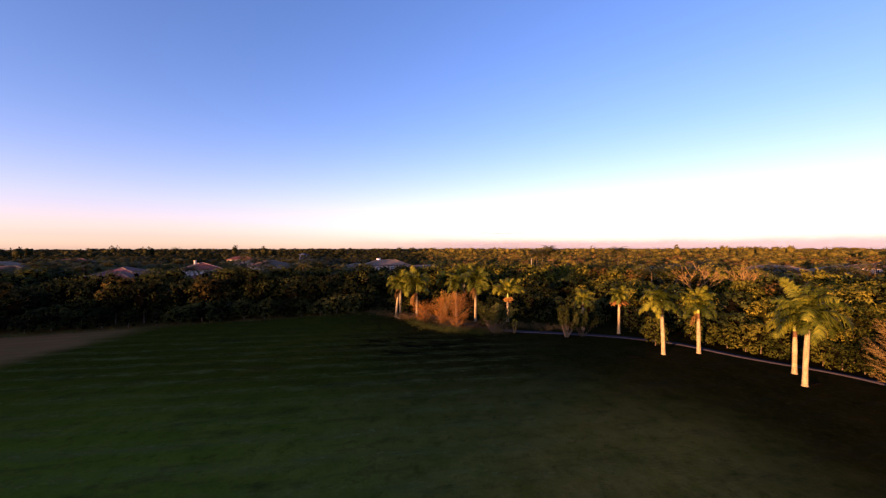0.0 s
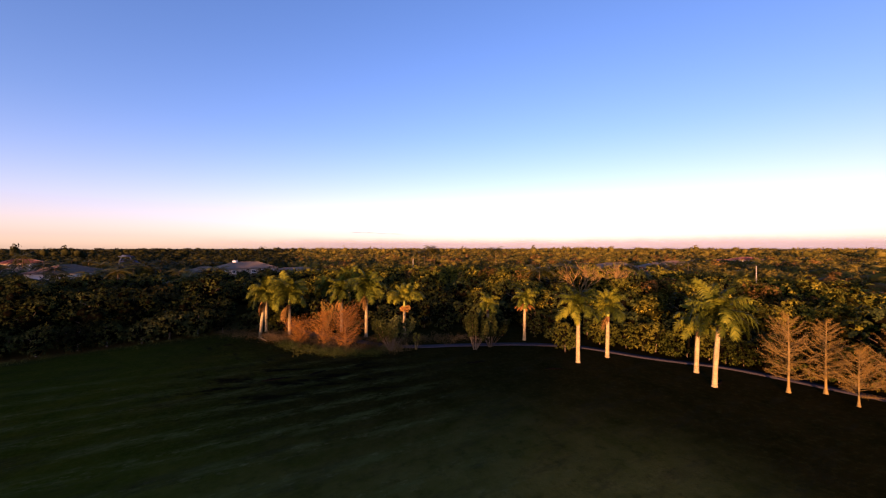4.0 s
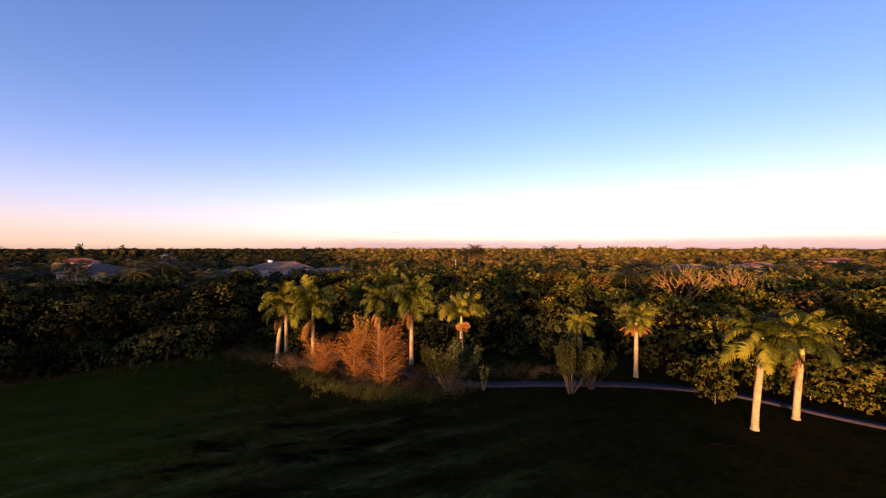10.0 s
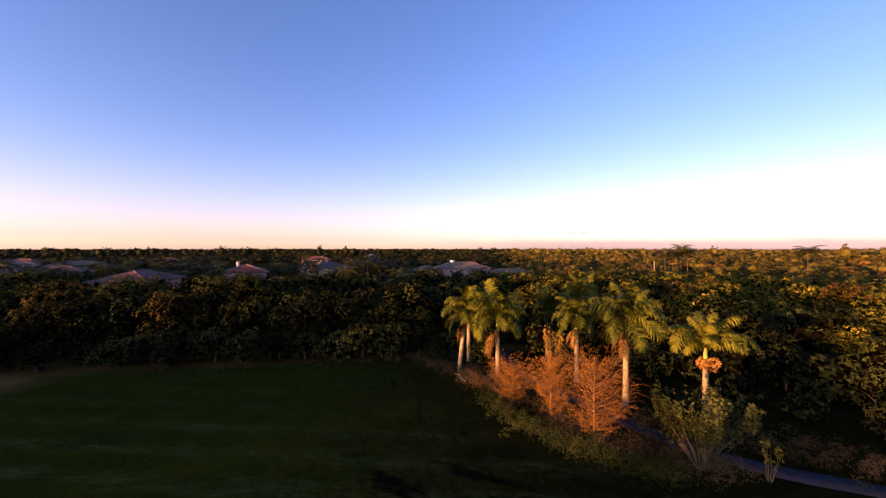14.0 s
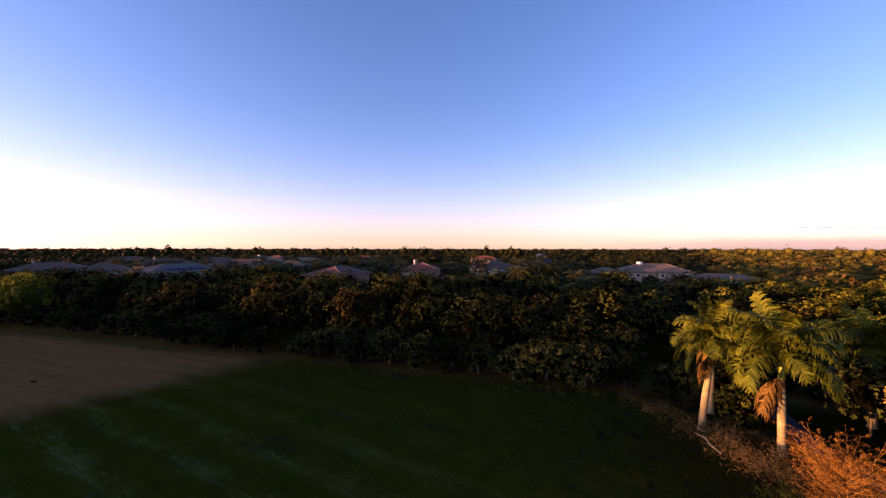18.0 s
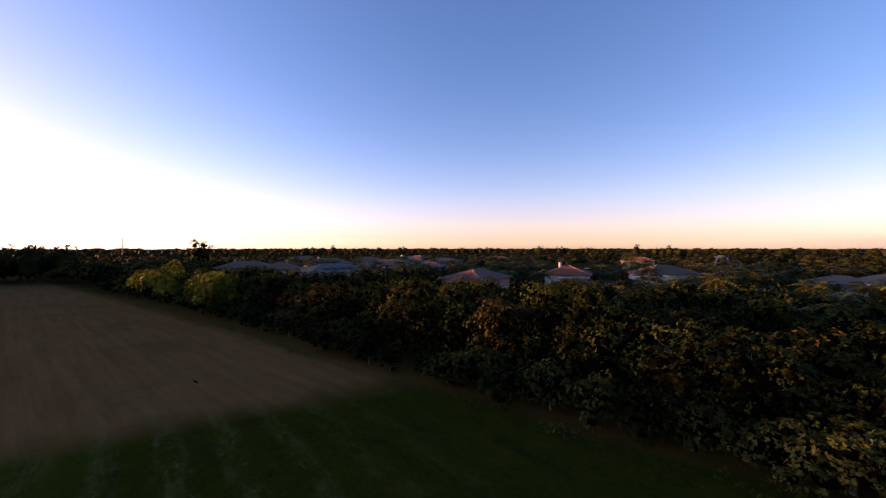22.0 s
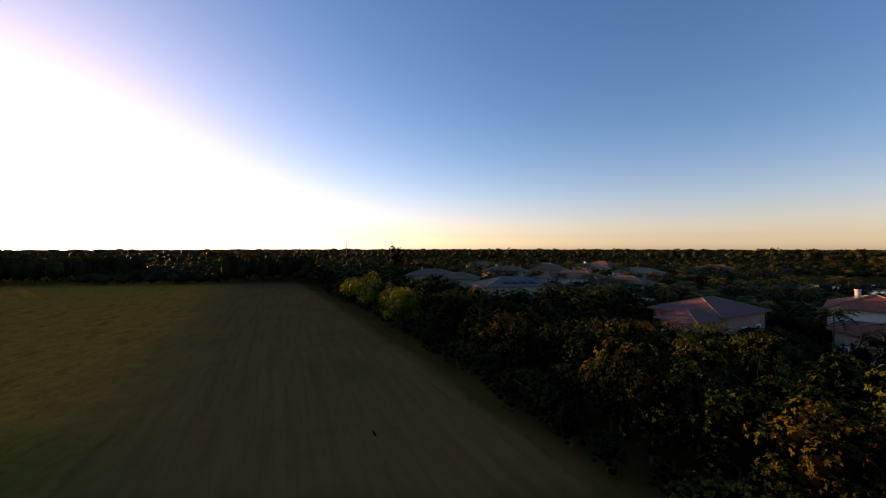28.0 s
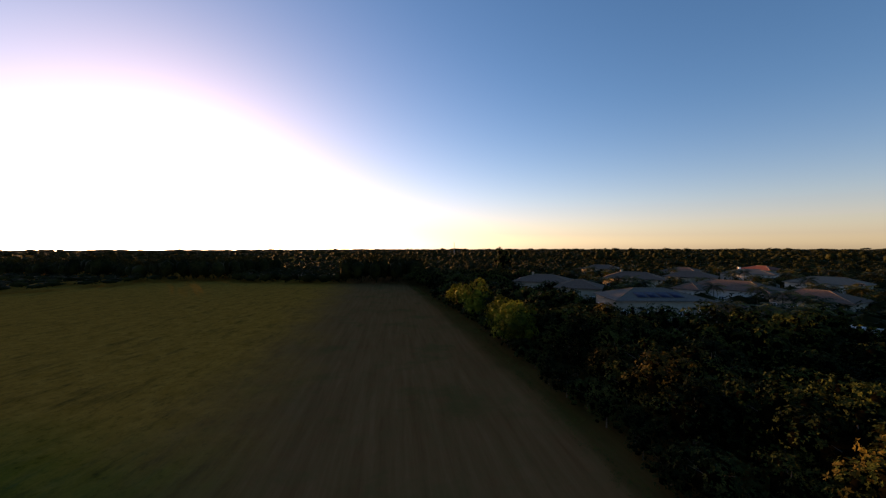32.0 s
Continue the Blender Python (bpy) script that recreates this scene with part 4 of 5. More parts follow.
def cypress(x, y, height, radius, full=0.6, label="bald cypress with bare golden-tan branches", low=False):
    e = new("bald_cypress")
    e.matrix_world = pose(x, y, 0, 0, 0, rg.uniform(0, 360))
    b = 0.015 * height
    part("trunk", mesh_of("trunk", *tube([(0, 0, -0.1), (0, 0, 0.15), (0, 0, 0.7), (0.05, 0, height * 0.5), (0, 0.04, height)], [b * 2.3, b * 1.7, b, b * 0.6, 0.015], 9), M_TWIG if low else M_TWIG_PALE, True), e)
    br, tip = [], []
    n = int(95 + height * 7 if low else 34 + height * 4)
    for i in range(n):
        f = (i + rg.random()) / n
        z = height * (0.08 + 0.78 * f if low else 0.16 + 0.80 * f)
        l = radius * (round_top(f) if low else min(1.0, 0.72 + 1.4 * f) * (1.02 - f) ** 0.62) * rg.uniform(0.5, 1.15) + 0.15
        a = rg.uniform(0, 6.28)
        d = Vector((math.cos(a), math.sin(a), 0))
        up = (0.22 + 0.85 * f if not low else 0.45 + 0.75 * f) + rg.uniform(-0.15, 0.3)
        q0 = Vector((0, 0, z))
        q1 = q0 + d * l * 0.5 + Vector((rg.uniform(-0.08, 0.08) * l, rg.uniform(-0.08, 0.08) * l, up * l * rg.uniform(0.22, 0.45)))
        q2 = q0 + d * l + Vector((0, 0, up * l))
        br.append(tube([tuple(q0), tuple(q1), tuple(q2)], [0.026, 0.015, 0.006], 3))
        side = Vector((-d.y, d.x, 0))
        for k in range(9 if low else 15):
            t = 0.2 + 0.8 * (k + rg.random()) / (9 if low else 15)
            base = q0.lerp(q1, t * 2) if t < 0.5 else q1.lerp(q2, t * 2 - 1)
            sg = 1 if k % 2 else -1
            w = (side * sg * rg.uniform(0.4, 1.1) + d * 0.9 + Vector((0, 0, rg.uniform(-0.25, 0.5 if low else 0.8)))).normalized() * l * rg.uniform(0.18, 0.42)
            br.append(tube([tuple(base), tuple(base + w)], [0.009, 0.004], 3))
            if not low:
                for j in range(2):
                    o = base + w * rg.uniform(0.3, 0.9)
                    br.append(tube([tuple(o), tuple(o + Vector(rg.normal(size=3)) * l * 0.05 + w * 0.25 + Vector((0, 0, l * 0.05)))], [0.006, 0.003], 3))
            for j in range(int(4 * full + rg.random())):
                tip.append(base + w * rg.uniform(0.2, 1.15))
    part("branchwork", mesh_of("branchwork", *join(br), M_TWIG if low else M_TWIG_PALE), e)
    c = np.array([tuple(t) for t in tip])
    v, f = leaves(rg, c, np.full(len(c), 0.12), len(c) * 2, 0.07 if low else 0.085, 1.0, 0.0, 0.13)
    part("foliage", mesh_of("foliage", v, f, M_NEEDLE if low else M_NEEDLE_PALE), e, "rust-orange feathery needles" if low else "sparse golden-tan twig ends")
    return tagged(e, label, "cypress tree", "bald cypresses")


YOUNG = "young bald cypress with rust-orange autumn needles"
for row in ((47.6, 38.6, 8.6, 2.8, 0.5), (51.0, 37.0, 8.2, 2.2, 0.55), (49.8, 33.9, 5.8, 2.4, 0.6), (53.2, 32.6, 7.8, 2.6, 0.6), (51.3, 29.5, 7.2, 2.8, 0.6), (55.0, 26.5, 8.0, 2.8, 0.6),
            (-0.5, 75.2, 6.3, 1.7, 0.7, YOUNG, True), (2.7, 72.0, 7.0, 2.9, 0.7, YOUNG, True), (-4.1, 78.2, 3.9, 2.2, 1.0, "small round bald cypress with rust-orange needles", True)):
    cypress(*row)


# ---- open vase-shaped shrubs ----
def vase_shrub(x, y, height, radius, n, material, label, sprays=5200, bark=M_STEM):
    """Many thin stems fanning up from the root, brushy upright foliage on their upper halves."""
    e = new("shrub")
    e.matrix_world = pose(x, y, 0, 0, 0, rg.uniform(0, 360))
    cs, rs = [], []
    for i in range(n):
        a = i * 2.4 + rg.uniform(-0.3, 0.3)
        q = radius * (0.15 + 0.85 * ((i * 0.618) % 1.0) ** 0.7)
        h = height * rg.uniform(0.78, 1.02) * (1 - 0.25 * (q / radius) ** 2)
        d = Vector((math.cos(a), math.sin(a), 0))
        pts = [d * (0.1 + 0.08 * q) + Vector((0, 0, -0.05)), d * q * 0.42 + Vector((rg.uniform(-0.12, 0.12), rg.uniform(-0.12, 0.12), h * 0.30)), d * q * 0.80 + Vector((0, 0, h * 0.63)), d * q + Vector((0, 0, h * 0.97))]
        part("stem", mesh_of("stem", *tube([tuple(p) for p in pts], [0.030, 0.019, 0.012, 0.005], 5), bark, True), e)
        for k in range(8):
            t = 0.26 + 0.74 * k / 7 if i % 3 else 0.55 + 0.45 * k / 7
            p = pts[1].lerp(pts[2], t * 2) if t < 0.5 else pts[2].lerp(pts[3], t * 2 - 1)
            cs.append((p.x + rg.uniform(-0.12, 0.12), p.y + rg.uniform(-0.12, 0.12), p.z + 0.1))
            rs.append(0.36 * radius / 2.8 * (1.1 - 0.55 * t) + 0.07)
    part("foliage", mesh_of("foliage", *tufts(rg, cs, np.array(rs) * 0.5, int(sprays * 0.5), 0.22, 6, 2.6), material), e)
    return tagged(e, label, "shrub")


vase_shrub(9.5, 69.9, 5.7, 4.1, 44, M_PLUME, "open vase-shaped shrub with thin stems and olive leaves", 5200, M_STEM_PALE)
vase_shrub(13.3, 69.2, 2.6, 0.8, 8, M_GOLD, "thin bare-stemmed shrub beside the path", 45, M_TWIG_PALE)
vase_shrub(22.0, 66.0, 5.9, 2.5, 30, M_PLUME, "upright vase-shaped shrub with thin stems beside the path", 4200, M_STEM_PALE)
vase_shrub(0.3, 87.5, 6.4, 1.7, 34, M_NEEDLE_PALE, "tall golden shrub with bare upright stems below the palms", 420, M_TWIG_PALE)
vase_shrub(25.0, 66.6, 5.0, 2.9, 34, M_LEAF2, "dark spreading shrub beside the path", 5200)


def bare_tree(x, y, height, reach, label):
    """A half-bare tree whose pale limbs fork and spread over the canopy."""
    e = new("tree")
    e.matrix_world = pose(x, y, 0)
    limbs, tips = [], []

    def grow(p, d, length, r, depth):
        mid = p + d * length * 0.5 + Vector((rg.uniform(-1, 1), rg.uniform(-1, 1), 0)) * length * 0.06
        end = p + d * length
        limbs.append(tube([tuple(p), tuple(mid), tuple(end)], [r, r * 0.85, r * 0.68], 5))
        if depth == 0:
            tips.append(tuple(end))
            return
        for k in range(3 if depth > 1 else 2):
            a = rg.uniform(0, 6.28)
            side = Vector((math.cos(a), math.sin(a), rg.uniform(-0.1, 0.35)))
            grow(end, (d + side * rg.uniform(0.45, 0.9)).normalized(), length * rg.uniform(0.6, 0.85), r * 0.62, depth - 1)

    part("trunk", mesh_of("trunk", *tube([(0, 0, -0.1), (0.1, 0.1, height * 0.28)], [0.34, 0.28], 8), M_PALELIMB, True), e)
    for k in range(6):
        a = k * 1.05
        d = Vector((math.cos(a) * reach / height, math.sin(a) * reach / height, 0.75)).normalized()
        grow(Vector((0.1, 0.1, height * 0.27)), d, height * 0.29, 0.19, 3)
    part("branchwork", mesh_of("branchwork", *join(limbs), M_PALELIMB, True), e)
    part("foliage", mesh_of("foliage", *leaves(rg, tips, [0.5] * len(tips), 700, 0.16, 0.8, 0.3, 0.4), M_GOLD), e, "sparse golden leaves")
    return tagged(e, label, "tree")


bare_tree(61.6, 89.3, 12.0, 5.5, "large half-bare tree with golden spreading limbs")
bare_tree(71.0, 86.0, 11.5, 3.0, "half-bare tree with pale golden limbs over the canopy")
for x, y, h in ((34.6, 60.2, 4.6), (36.0, 61.6, 3.4)):
    plant("hedge", x, y, h, 0.75, "shrubs beside the path")


# ---- houses ----
WALLS = {"pink": ((0.30, 0.12, 0.095), (0.38, 0.165, 0.13)), "cream": ((0.27, 0.215, 0.16), (0.35, 0.285, 0.215)), "white": ((0.37, 0.34, 0.30), (0.47, 0.43, 0.38)), "tan": ((0.24, 0.19, 0.135), (0.31, 0.25, 0.185))}
ROOFS = {"terracotta": ((0.15, 0.048, 0.034), (0.23, 0.082, 0.060)), "rose": ((0.135, 0.058, 0.056), (0.20, 0.090, 0.086)), "brown": ((0.10, 0.062, 0.048), (0.16, 0.103, 0.080)), "grey": ((0.125, 0.096, 0.075), (0.185, 0.146, 0.114)), "solar": ((0.10, 0.085, 0.074), (0.15, 0.13, 0.114))}
M_WALL = {k: plain("stucco_" + k, *v, 0.8, 0.95, 0.0, 0.05) for k, v in WALLS.items()}
M_ROOF = {k: plain("roof_tile_" + k, *v, 2.2, 0.95, 0.0, 0.04, bumps=0.5, dist=0.08) for k, v in ROOFS.items()}
M_CAP = plain("ridge_tile_pale", (0.17, 0.105, 0.092), (0.25, 0.16, 0.14), 2.0, 0.85)
M_WHITE = plain("white_paint", (0.70, 0.69, 0.66), (0.82, 0.81, 0.78), 3.0, 0.6)
M_GLASS, gnt, gb = mat("window_glass", 0.08, 0, 0.6)
gb.inputs["Base Color"].default_value = (0.02, 0.025, 0.03, 1)
M_PANEL, pnt, pb = mat("solar_panel_glass", 0.55, 0, 0.15)
pb.inputs["Base Color"].default_value = (0.012, 0.018, 0.045, 1)


def box(x0, y0, z0, x1, y1, z1):
    v = np.array([(x, y, z) for z in (z0, z1) for x, y in ((x0, y0), (x1, y0), (x1, y1), (x0, y1))])
    return v, np.array([(3, 2, 1, 0), (4, 5, 6, 7), (0, 1, 5, 4), (1, 2, 6, 5), (2, 3, 7, 6), (3, 0, 4, 7)])


def hip_roof(w, d, z, rise, over=0.7):
    a, b = w / 2 + over, d / 2 + over
    r = max(0.0, a - b)
    v = [(-a, -b, z - 0.18), (a, -b, z - 0.18), (a, b, z - 0.18), (-a, b, z - 0.18), (-a, -b, z), (a, -b, z), (a, b, z), (-a, b, z), (-r, 0, z + rise), (r, 0, z + rise)]
    f = [(0, 3, 2, 1), (0, 1, 5, 4), (1, 2, 6, 5), (2, 3, 7, 6), (3, 0, 4, 7), (4, 5, 9, 8), (6, 7, 8, 9), (5, 6, 9, 9), (7, 4, 8, 8)]
    me = bpy.data.meshes.new("roof")
    me.from_pydata(v, [], [tuple(dict.fromkeys(q)) for q in f])
    caps = join([tube([v[i], v[j]], [0.13, 0.13], 5) for i, j in ((4, 8), (7, 8), (5, 9), (6, 9), (8, 9))])
    return me, caps


def window(house, w, d, side, u, z, ww=1.3, hh=1.3):
    """A framed window on one wall: a proud frame of four bars round a dark pane."""
    if side in "sn":
        y = -d / 2 if side == "s" else d / 2
        s = -1 if side == "s" else 1
        place = lambda a, c, z0, e, g, z1: box(u + a, min(y + s * c, y + s * g), z + z0, u + e, max(y + s * c, y + s * g), z + z1)
    else:
        x = -w / 2 if side == "w" else w / 2
        s = -1 if side == "w" else 1
        place = lambda a, c, z0, e, g, z1: box(min(x + s * c, x + s * g), u + a, z + z0, max(x + s * c, x + s * g), u + e, z + z1)
    o = 0.16
    fr = join([place(-ww / 2 - o, 0.003, -o, ww / 2 + o, 0.09, 0), place(-ww / 2 - o, 0.003, hh, ww / 2 + o, 0.09, hh + o),
               place(-ww / 2 - o, 0.003, 0, -ww / 2, 0.09, hh), place(ww / 2, 0.003, 0, ww / 2 + o, 0.09, hh), place(-0.03, 0.03, 0, 0.03, 0.07, hh)])
    ob = part("window", mesh_of("window", *fr, M_WHITE), house, "white-framed window")
    part("pane", mesh_of("pane", *place(-ww / 2, 0.003, 0, ww / 2, 0.03, hh), M_GLASS), ob)


def house(x, y, turn, w, d, eave, rise, wall, roof, chimney, wings=()):
    e = new("house")
    e.matrix_world = pose(x, y, 0, 0, 0, turn)
    part("wall", mesh_of("wall", *box(-w / 2, -d / 2, -0.3, w / 2, d / 2, eave - 0.1), M_WALL[wall]), e)
    me, caps = hip_roof(w, d, eave, rise)
    me.materials.append(M_ROOF[roof])
    rf = part("roof", me, e)
    part("ridge_cap", mesh_of("ridge_cap", *caps, M_CAP if roof == "terracotta" else M_ROOF["grey"], True), rf)
    for side, span in (("s", w), ("e", d), ("w", d)):
        n = max(2, int(span / 4.2))
        for i in range(n):
            u = (i + 0.5) / n * span - span / 2
            for z in ((1.0, 3.9) if eave > 5 else (1.0,)):
                window(e, w, d, side, u, z)
    for wx, wy, ww, wd, we, wr in wings:
        part("wing_wall", mesh_of("wing_wall", *box(wx - ww / 2, wy - wd / 2, -0.3, wx + ww / 2, wy + wd / 2, we - 0.1), M_WALL[wall]), e)
        me, caps = hip_roof(ww, wd, we, wr)
        me.transform(Matrix.Translation((wx, wy, 0)))
        me.materials.append(M_ROOF[roof])
        wing = part("wing_roof", me, e)
        caps = caps[0] + np.array([wx, wy, 0]), caps[1]
        part("ridge_cap", mesh_of("ridge_cap", *caps, M_CAP if roof == "terracotta" else M_ROOF["grey"], True), wing)
        for k in range(max(1, int(ww / 4))):
            window(e, ww, wd - 2 * wy, "s", wx - ww / 2 + (k + 0.5) * ww / max(1, int(ww / 4)), 1.0 if we < 6 else 3.9)
    if chimney:
        part("chimney", mesh_of("chimney", *join([box(-w * 0.22, -0.5, eave, -w * 0.22 + chimney, 0.5, eave + rise + 0.7), box(-w * 0.22 - 0.1, -0.6, eave + rise + 0.7, -w * 0.22 + chimney + 0.1, 0.6, eave + rise + 0.85)]), M_WHITE if chimney > 1 else M_WALL[wall]), e, "square chimney")
    if roof == "solar":
        for i in range(4):
            sl = rise / (d / 2 + 0.7)
            cx = -4.5 + 3 * i
            v = [(cx + dx, -d * 0.32 + dy, eave + (d / 2 + 0.7 - d * 0.32 + dy) * sl + 0.1 + dz) for dz in (0, 0.06) for dx, dy in ((-1.3, -1.6), (1.3, -1.6), (1.3, 1.6), (-1.3, 1.6))]
            part("solar_panel", mesh_of("solar_panel", np.array(v), box(0, 0, 0, 1, 1, 1)[1], M_PANEL), e, "dark blue solar panel")
    words = {"terracotta": "red tiled", "rose": "mauve-pink tiled", "brown": "brown tiled", "grey": "grey tiled", "solar": "pale tiled"}[roof]
    return tagged(e, f"{wall} stucco house with a {words} hip roof among trees", "house", "houses of the estate")


for h in HOUSE_LIST:
    house(*h)


# ---- water, drive, tower, mast, poles ----
def disc(name, x, y, rx, ry, z, material, n=40):
    vs = [(x + rx * math.cos(2 * math.pi * k / n) * (1 + 0.08 * math.sin(k * 1.7)), y + ry * math.sin(2 * math.pi * k / n), z) for k in range(n)]
    me = bpy.data.meshes.new(name)
    me.from_pydata(vs, [], [tuple(range(n))])
    me.materials.append(material)
    return new(name, me)


M_WATER, wnt, wb = mat("lake_water", 0.05, 0, 0.5)
wb.inputs["Base Color"].default_value = (0.02, 0.03, 0.035, 1)
tagged(disc("water", -168, 288, 46, 34, 0.09, M_WATER), "calm lake reflecting the evening sky", "lake", kind="structure")
M_CONCRETE = plain("drive_concrete", (0.26, 0.25, 0.23), (0.38, 0.36, 0.34), 0.7, 0.9)
tagged(ribbon("road", [(-135, 150), (-124, 158), (-112, 160), (-98, 166), (-80, 178)], 5.0, 0.07, M_CONCRETE), "pale concrete street between the houses", "street", kind="structure")


# ---- undergrowth ----
def brush(name, label, line, width, count, height, material, sprays=38, size=0.13):
    """Low soft clumps of grass and weeds along a line."""
    pts = smooth_line(line, 0.5)
    c = np.array([(p.x, p.y) for p in pts])
    where = c[rg.integers(len(c), size=count)] + rg.normal(size=(count, 2)) * width
    rad = height * rg.uniform(0.35, 1.0, count)
    cs = np.concatenate([where, (rad * 0.25)[:, None]], 1)
    v, f = leaves(rg, cs, rad, count * sprays, size, 1.2, 0.0, 0.08)
    return tagged(new(name, mesh_of(name, v, f, material)), label, "grass", kind="stuff")


brush("dry_grass", "tall dry brown grass below the palms", [(-17, 91), (-12, 86.5), (-7, 82.5), (-3, 78), (1.5, 73.5), (6, 71.2), (11, 69.6)], 1.1, 620, 0.85, M_DRYGRASS, 42, 0.17)
brush("dry_grass", "tall dry brown grass below the palms", [(-8, 88), (-2, 83), (5, 77.5), (10, 74.6), (17, 74), (24, 72.5)], 1.2, 460, 0.75, M_DRYGRASS, 40, 0.17)
brush("weeds", "green weeds at the edge of the field", [(-6, 78), (-2, 73), (2, 70.0), (7, 68.4)], 0.9, 330, 0.75, M_WEED, 42, 0.17)
brush("weeds", "green weeds at the edge of the field", [(-232, 3.5), (-156, 38.5), (-99, 59.5), (-70, 69), (-40, 81), (-18, 89.5)], 0.8, 900, 0.5, M_WEED, 20, 0.15)
# some of these shrubs are added to darken the clearing behind the path
for x, y, h, key in ((-9.6, 95, 5.5, "olive"), (0.0, 94, 6.5, "olive"), (5.0, 92, 5.0, "olive"), (-13.5, 92.5, 3.6, "shrub"), (-8.0, 89.6, 4.0, "hedge"), (-7.6, 92.5, 4.2, "olive"), (5.5, 84.5, 2.0, "shrub"), (10.5, 76.2, 1.4, "shrub"), (19.5, 73.8, 0.9, "russet"), (13.0, 95, 3.0, "shrub"), (9, 88, 3.2, "deep"), (12, 89.5, 4.0, "deep"), (16, 90, 3.6, "shrub"), (19, 84, 2.6, "shrub"), (22, 80, 2.4, "shrub"), (26, 77.5, 3.0, "deep"), (31, 74.5, 3.2, "deep"), (35.5, 70, 3.4, "deep"), (37.5, 66, 3.0, "shrub"), (2.5, 90.5, 3.4, "deep")):
    plant(key, x, y, h, 1.0 if h > 2 else 1.3, "shrubs under the palms")


def debris(x, y, size, turn):
    """Fallen dark palm boots and broken twigs on the lawn."""
    e = new("fallen_branch")
    e.matrix_world = pose(x, y, 0.02, 0, 0, turn)
    v, f = blob(rg, (0, 0, 0), 1.0, 1.0)
    part("litter", mesh_of("litter", v * np.array([size * 1.1, size * 0.2, 0.022]), f, M_DARKTWIG), e, "flat heap of dark rotten leaves")
    for i in range(4):
        o = rg.uniform(-0.5, 0.5, 2) * size
        l = size * rg.uniform(0.4, 0.9)
        w = rg.uniform(-0.5, 0.5)
        part("twig", mesh_of("twig", *tube([(o[0] - l / 2, o[1] * 0.4, 0.0), (o[0], o[1] * 0.4 + w * 0.1, 0.05), (o[0] + l / 2, o[1] * 0.4 + w * 0.3, 0.01)], [0.02, 0.03, 0.01], 5), M_DARKTWIG, True), e)
    return tagged(e, "dark fallen branch lying on the lawn", "branch", "fallen branches")


def bleached_branch(x, y, size, turn):
    """A pale dead palm limb with a few side stubs."""
    e = new("fallen_branch")
    e.matrix_world = pose(x, y, 0.08, 0, 0, turn)
    part("limb", mesh_of("limb", *tube([(-size, 0, 0), (-size * 0.3, 0.2, 0.12), (size * 0.4, -0.1, 0.1), (size, 0.25, 0.02)], [0.05, 0.09, 0.08, 0.03], 7), M_PALMTRUNK, True), e)
    for i in range(4):
        o = -0.6 * size + 0.4 * size * i
        part("stub", mesh_of("stub", *tube([(o, 0.05, 0.08), (o + 0.25, 0.35 * (-1) ** i, 0.25), (o + 0.45, 0.6 * (-1) ** i, 0.2)], [0.035, 0.025, 0.01], 5), M_PALMTRUNK, True), e)
    return tagged(e, "pale bleached dead branch lying below the palms", "branch", "fallen branches")


bleached_branch(-10.4, 84.2, 1.5, 120)
for row in ((-6.5, 62.0, 1.6, 10), (-1.5, 62.8, 1.3, 30), (19.5, 60.0, 1.6, 0), (28, 54.0, 1.5, -20), (43.5, 43.2, 1.2, 25), (-72, 53.5, 0.8, 20), (-15.3, 81.9, 0.9, 0)):
    debris(*row)


# ---- small palms of the estate ----
def coconut_mesh(n=18, length=3.4):
    pieces = []
    for i in range(n):
        f = i / (n - 1)
        rise, droop = 1.2 - 1.6 * f, 1.6
        a = i * 2.4
        p, ang, pts = Vector((0, 0, 0)), rise, []
        for k in range(8):
            pts.append(p.copy())
            ang -= droop / 8
            p = p + Vector((math.cos(ang), 0, math.sin(ang))) * length / 8
        vs, fs = [], []
        for k in range(1, 8):
            l = 0.85 * math.sin(math.pi * min(1, 0.15 + 0.11 * k))
            for s in (-1, 1):
                q = pts[k]
                e = q + Vector((0.25, s * l, -0.35 * l))
                m = len(vs)
                vs += [tuple(q + Vector((-0.16, 0, 0))), tuple(q + Vector((0.2, 0, 0))), tuple(e + Vector((0.14, 0, 0))), tuple(e + Vector((-0.1, 0, 0)))]
                fs.append((m, m + 1, m + 2, m + 3))
        v = np.array(vs)
        c, s = math.cos(a), math.sin(a)
        pieces.append((np.stack([v[:, 0] * c - v[:, 1] * s, v[:, 0] * s + v[:, 1] * c, v[:, 2]], 1), np.array(fs)))
    return join(pieces)


COCO = [mesh_of("crown", *coconut_mesh(), M_COCO) for i in range(3)]
COCO_TRUNK = mesh_of("trunk", *tube([(0, 0, -0.1), (0.05, 0, 3), (0.15, 0.05, 7), (0.1, 0, 10)], [0.17, 0.12, 0.10, 0.09], 7), M_STEM, True)


def garden_palm(x, y, h, label="slim feather palm in a garden of the estate", wide=1.15):
    e = new("palm_tree")
    e.matrix_world = pose(x, y, 0, 0, 0, rg.uniform(0, 360))
    part("trunk", COCO_TRUNK, e, "", Matrix.Diagonal((1, 1, h / 10, 1)))
    part("crown", COCO[int(rg.integers(3))], e, "", Matrix.LocRotScale((0.1, 0, h), None, (wide, wide, wide)))
    return tagged(e, label, "palm tree", "garden palms")


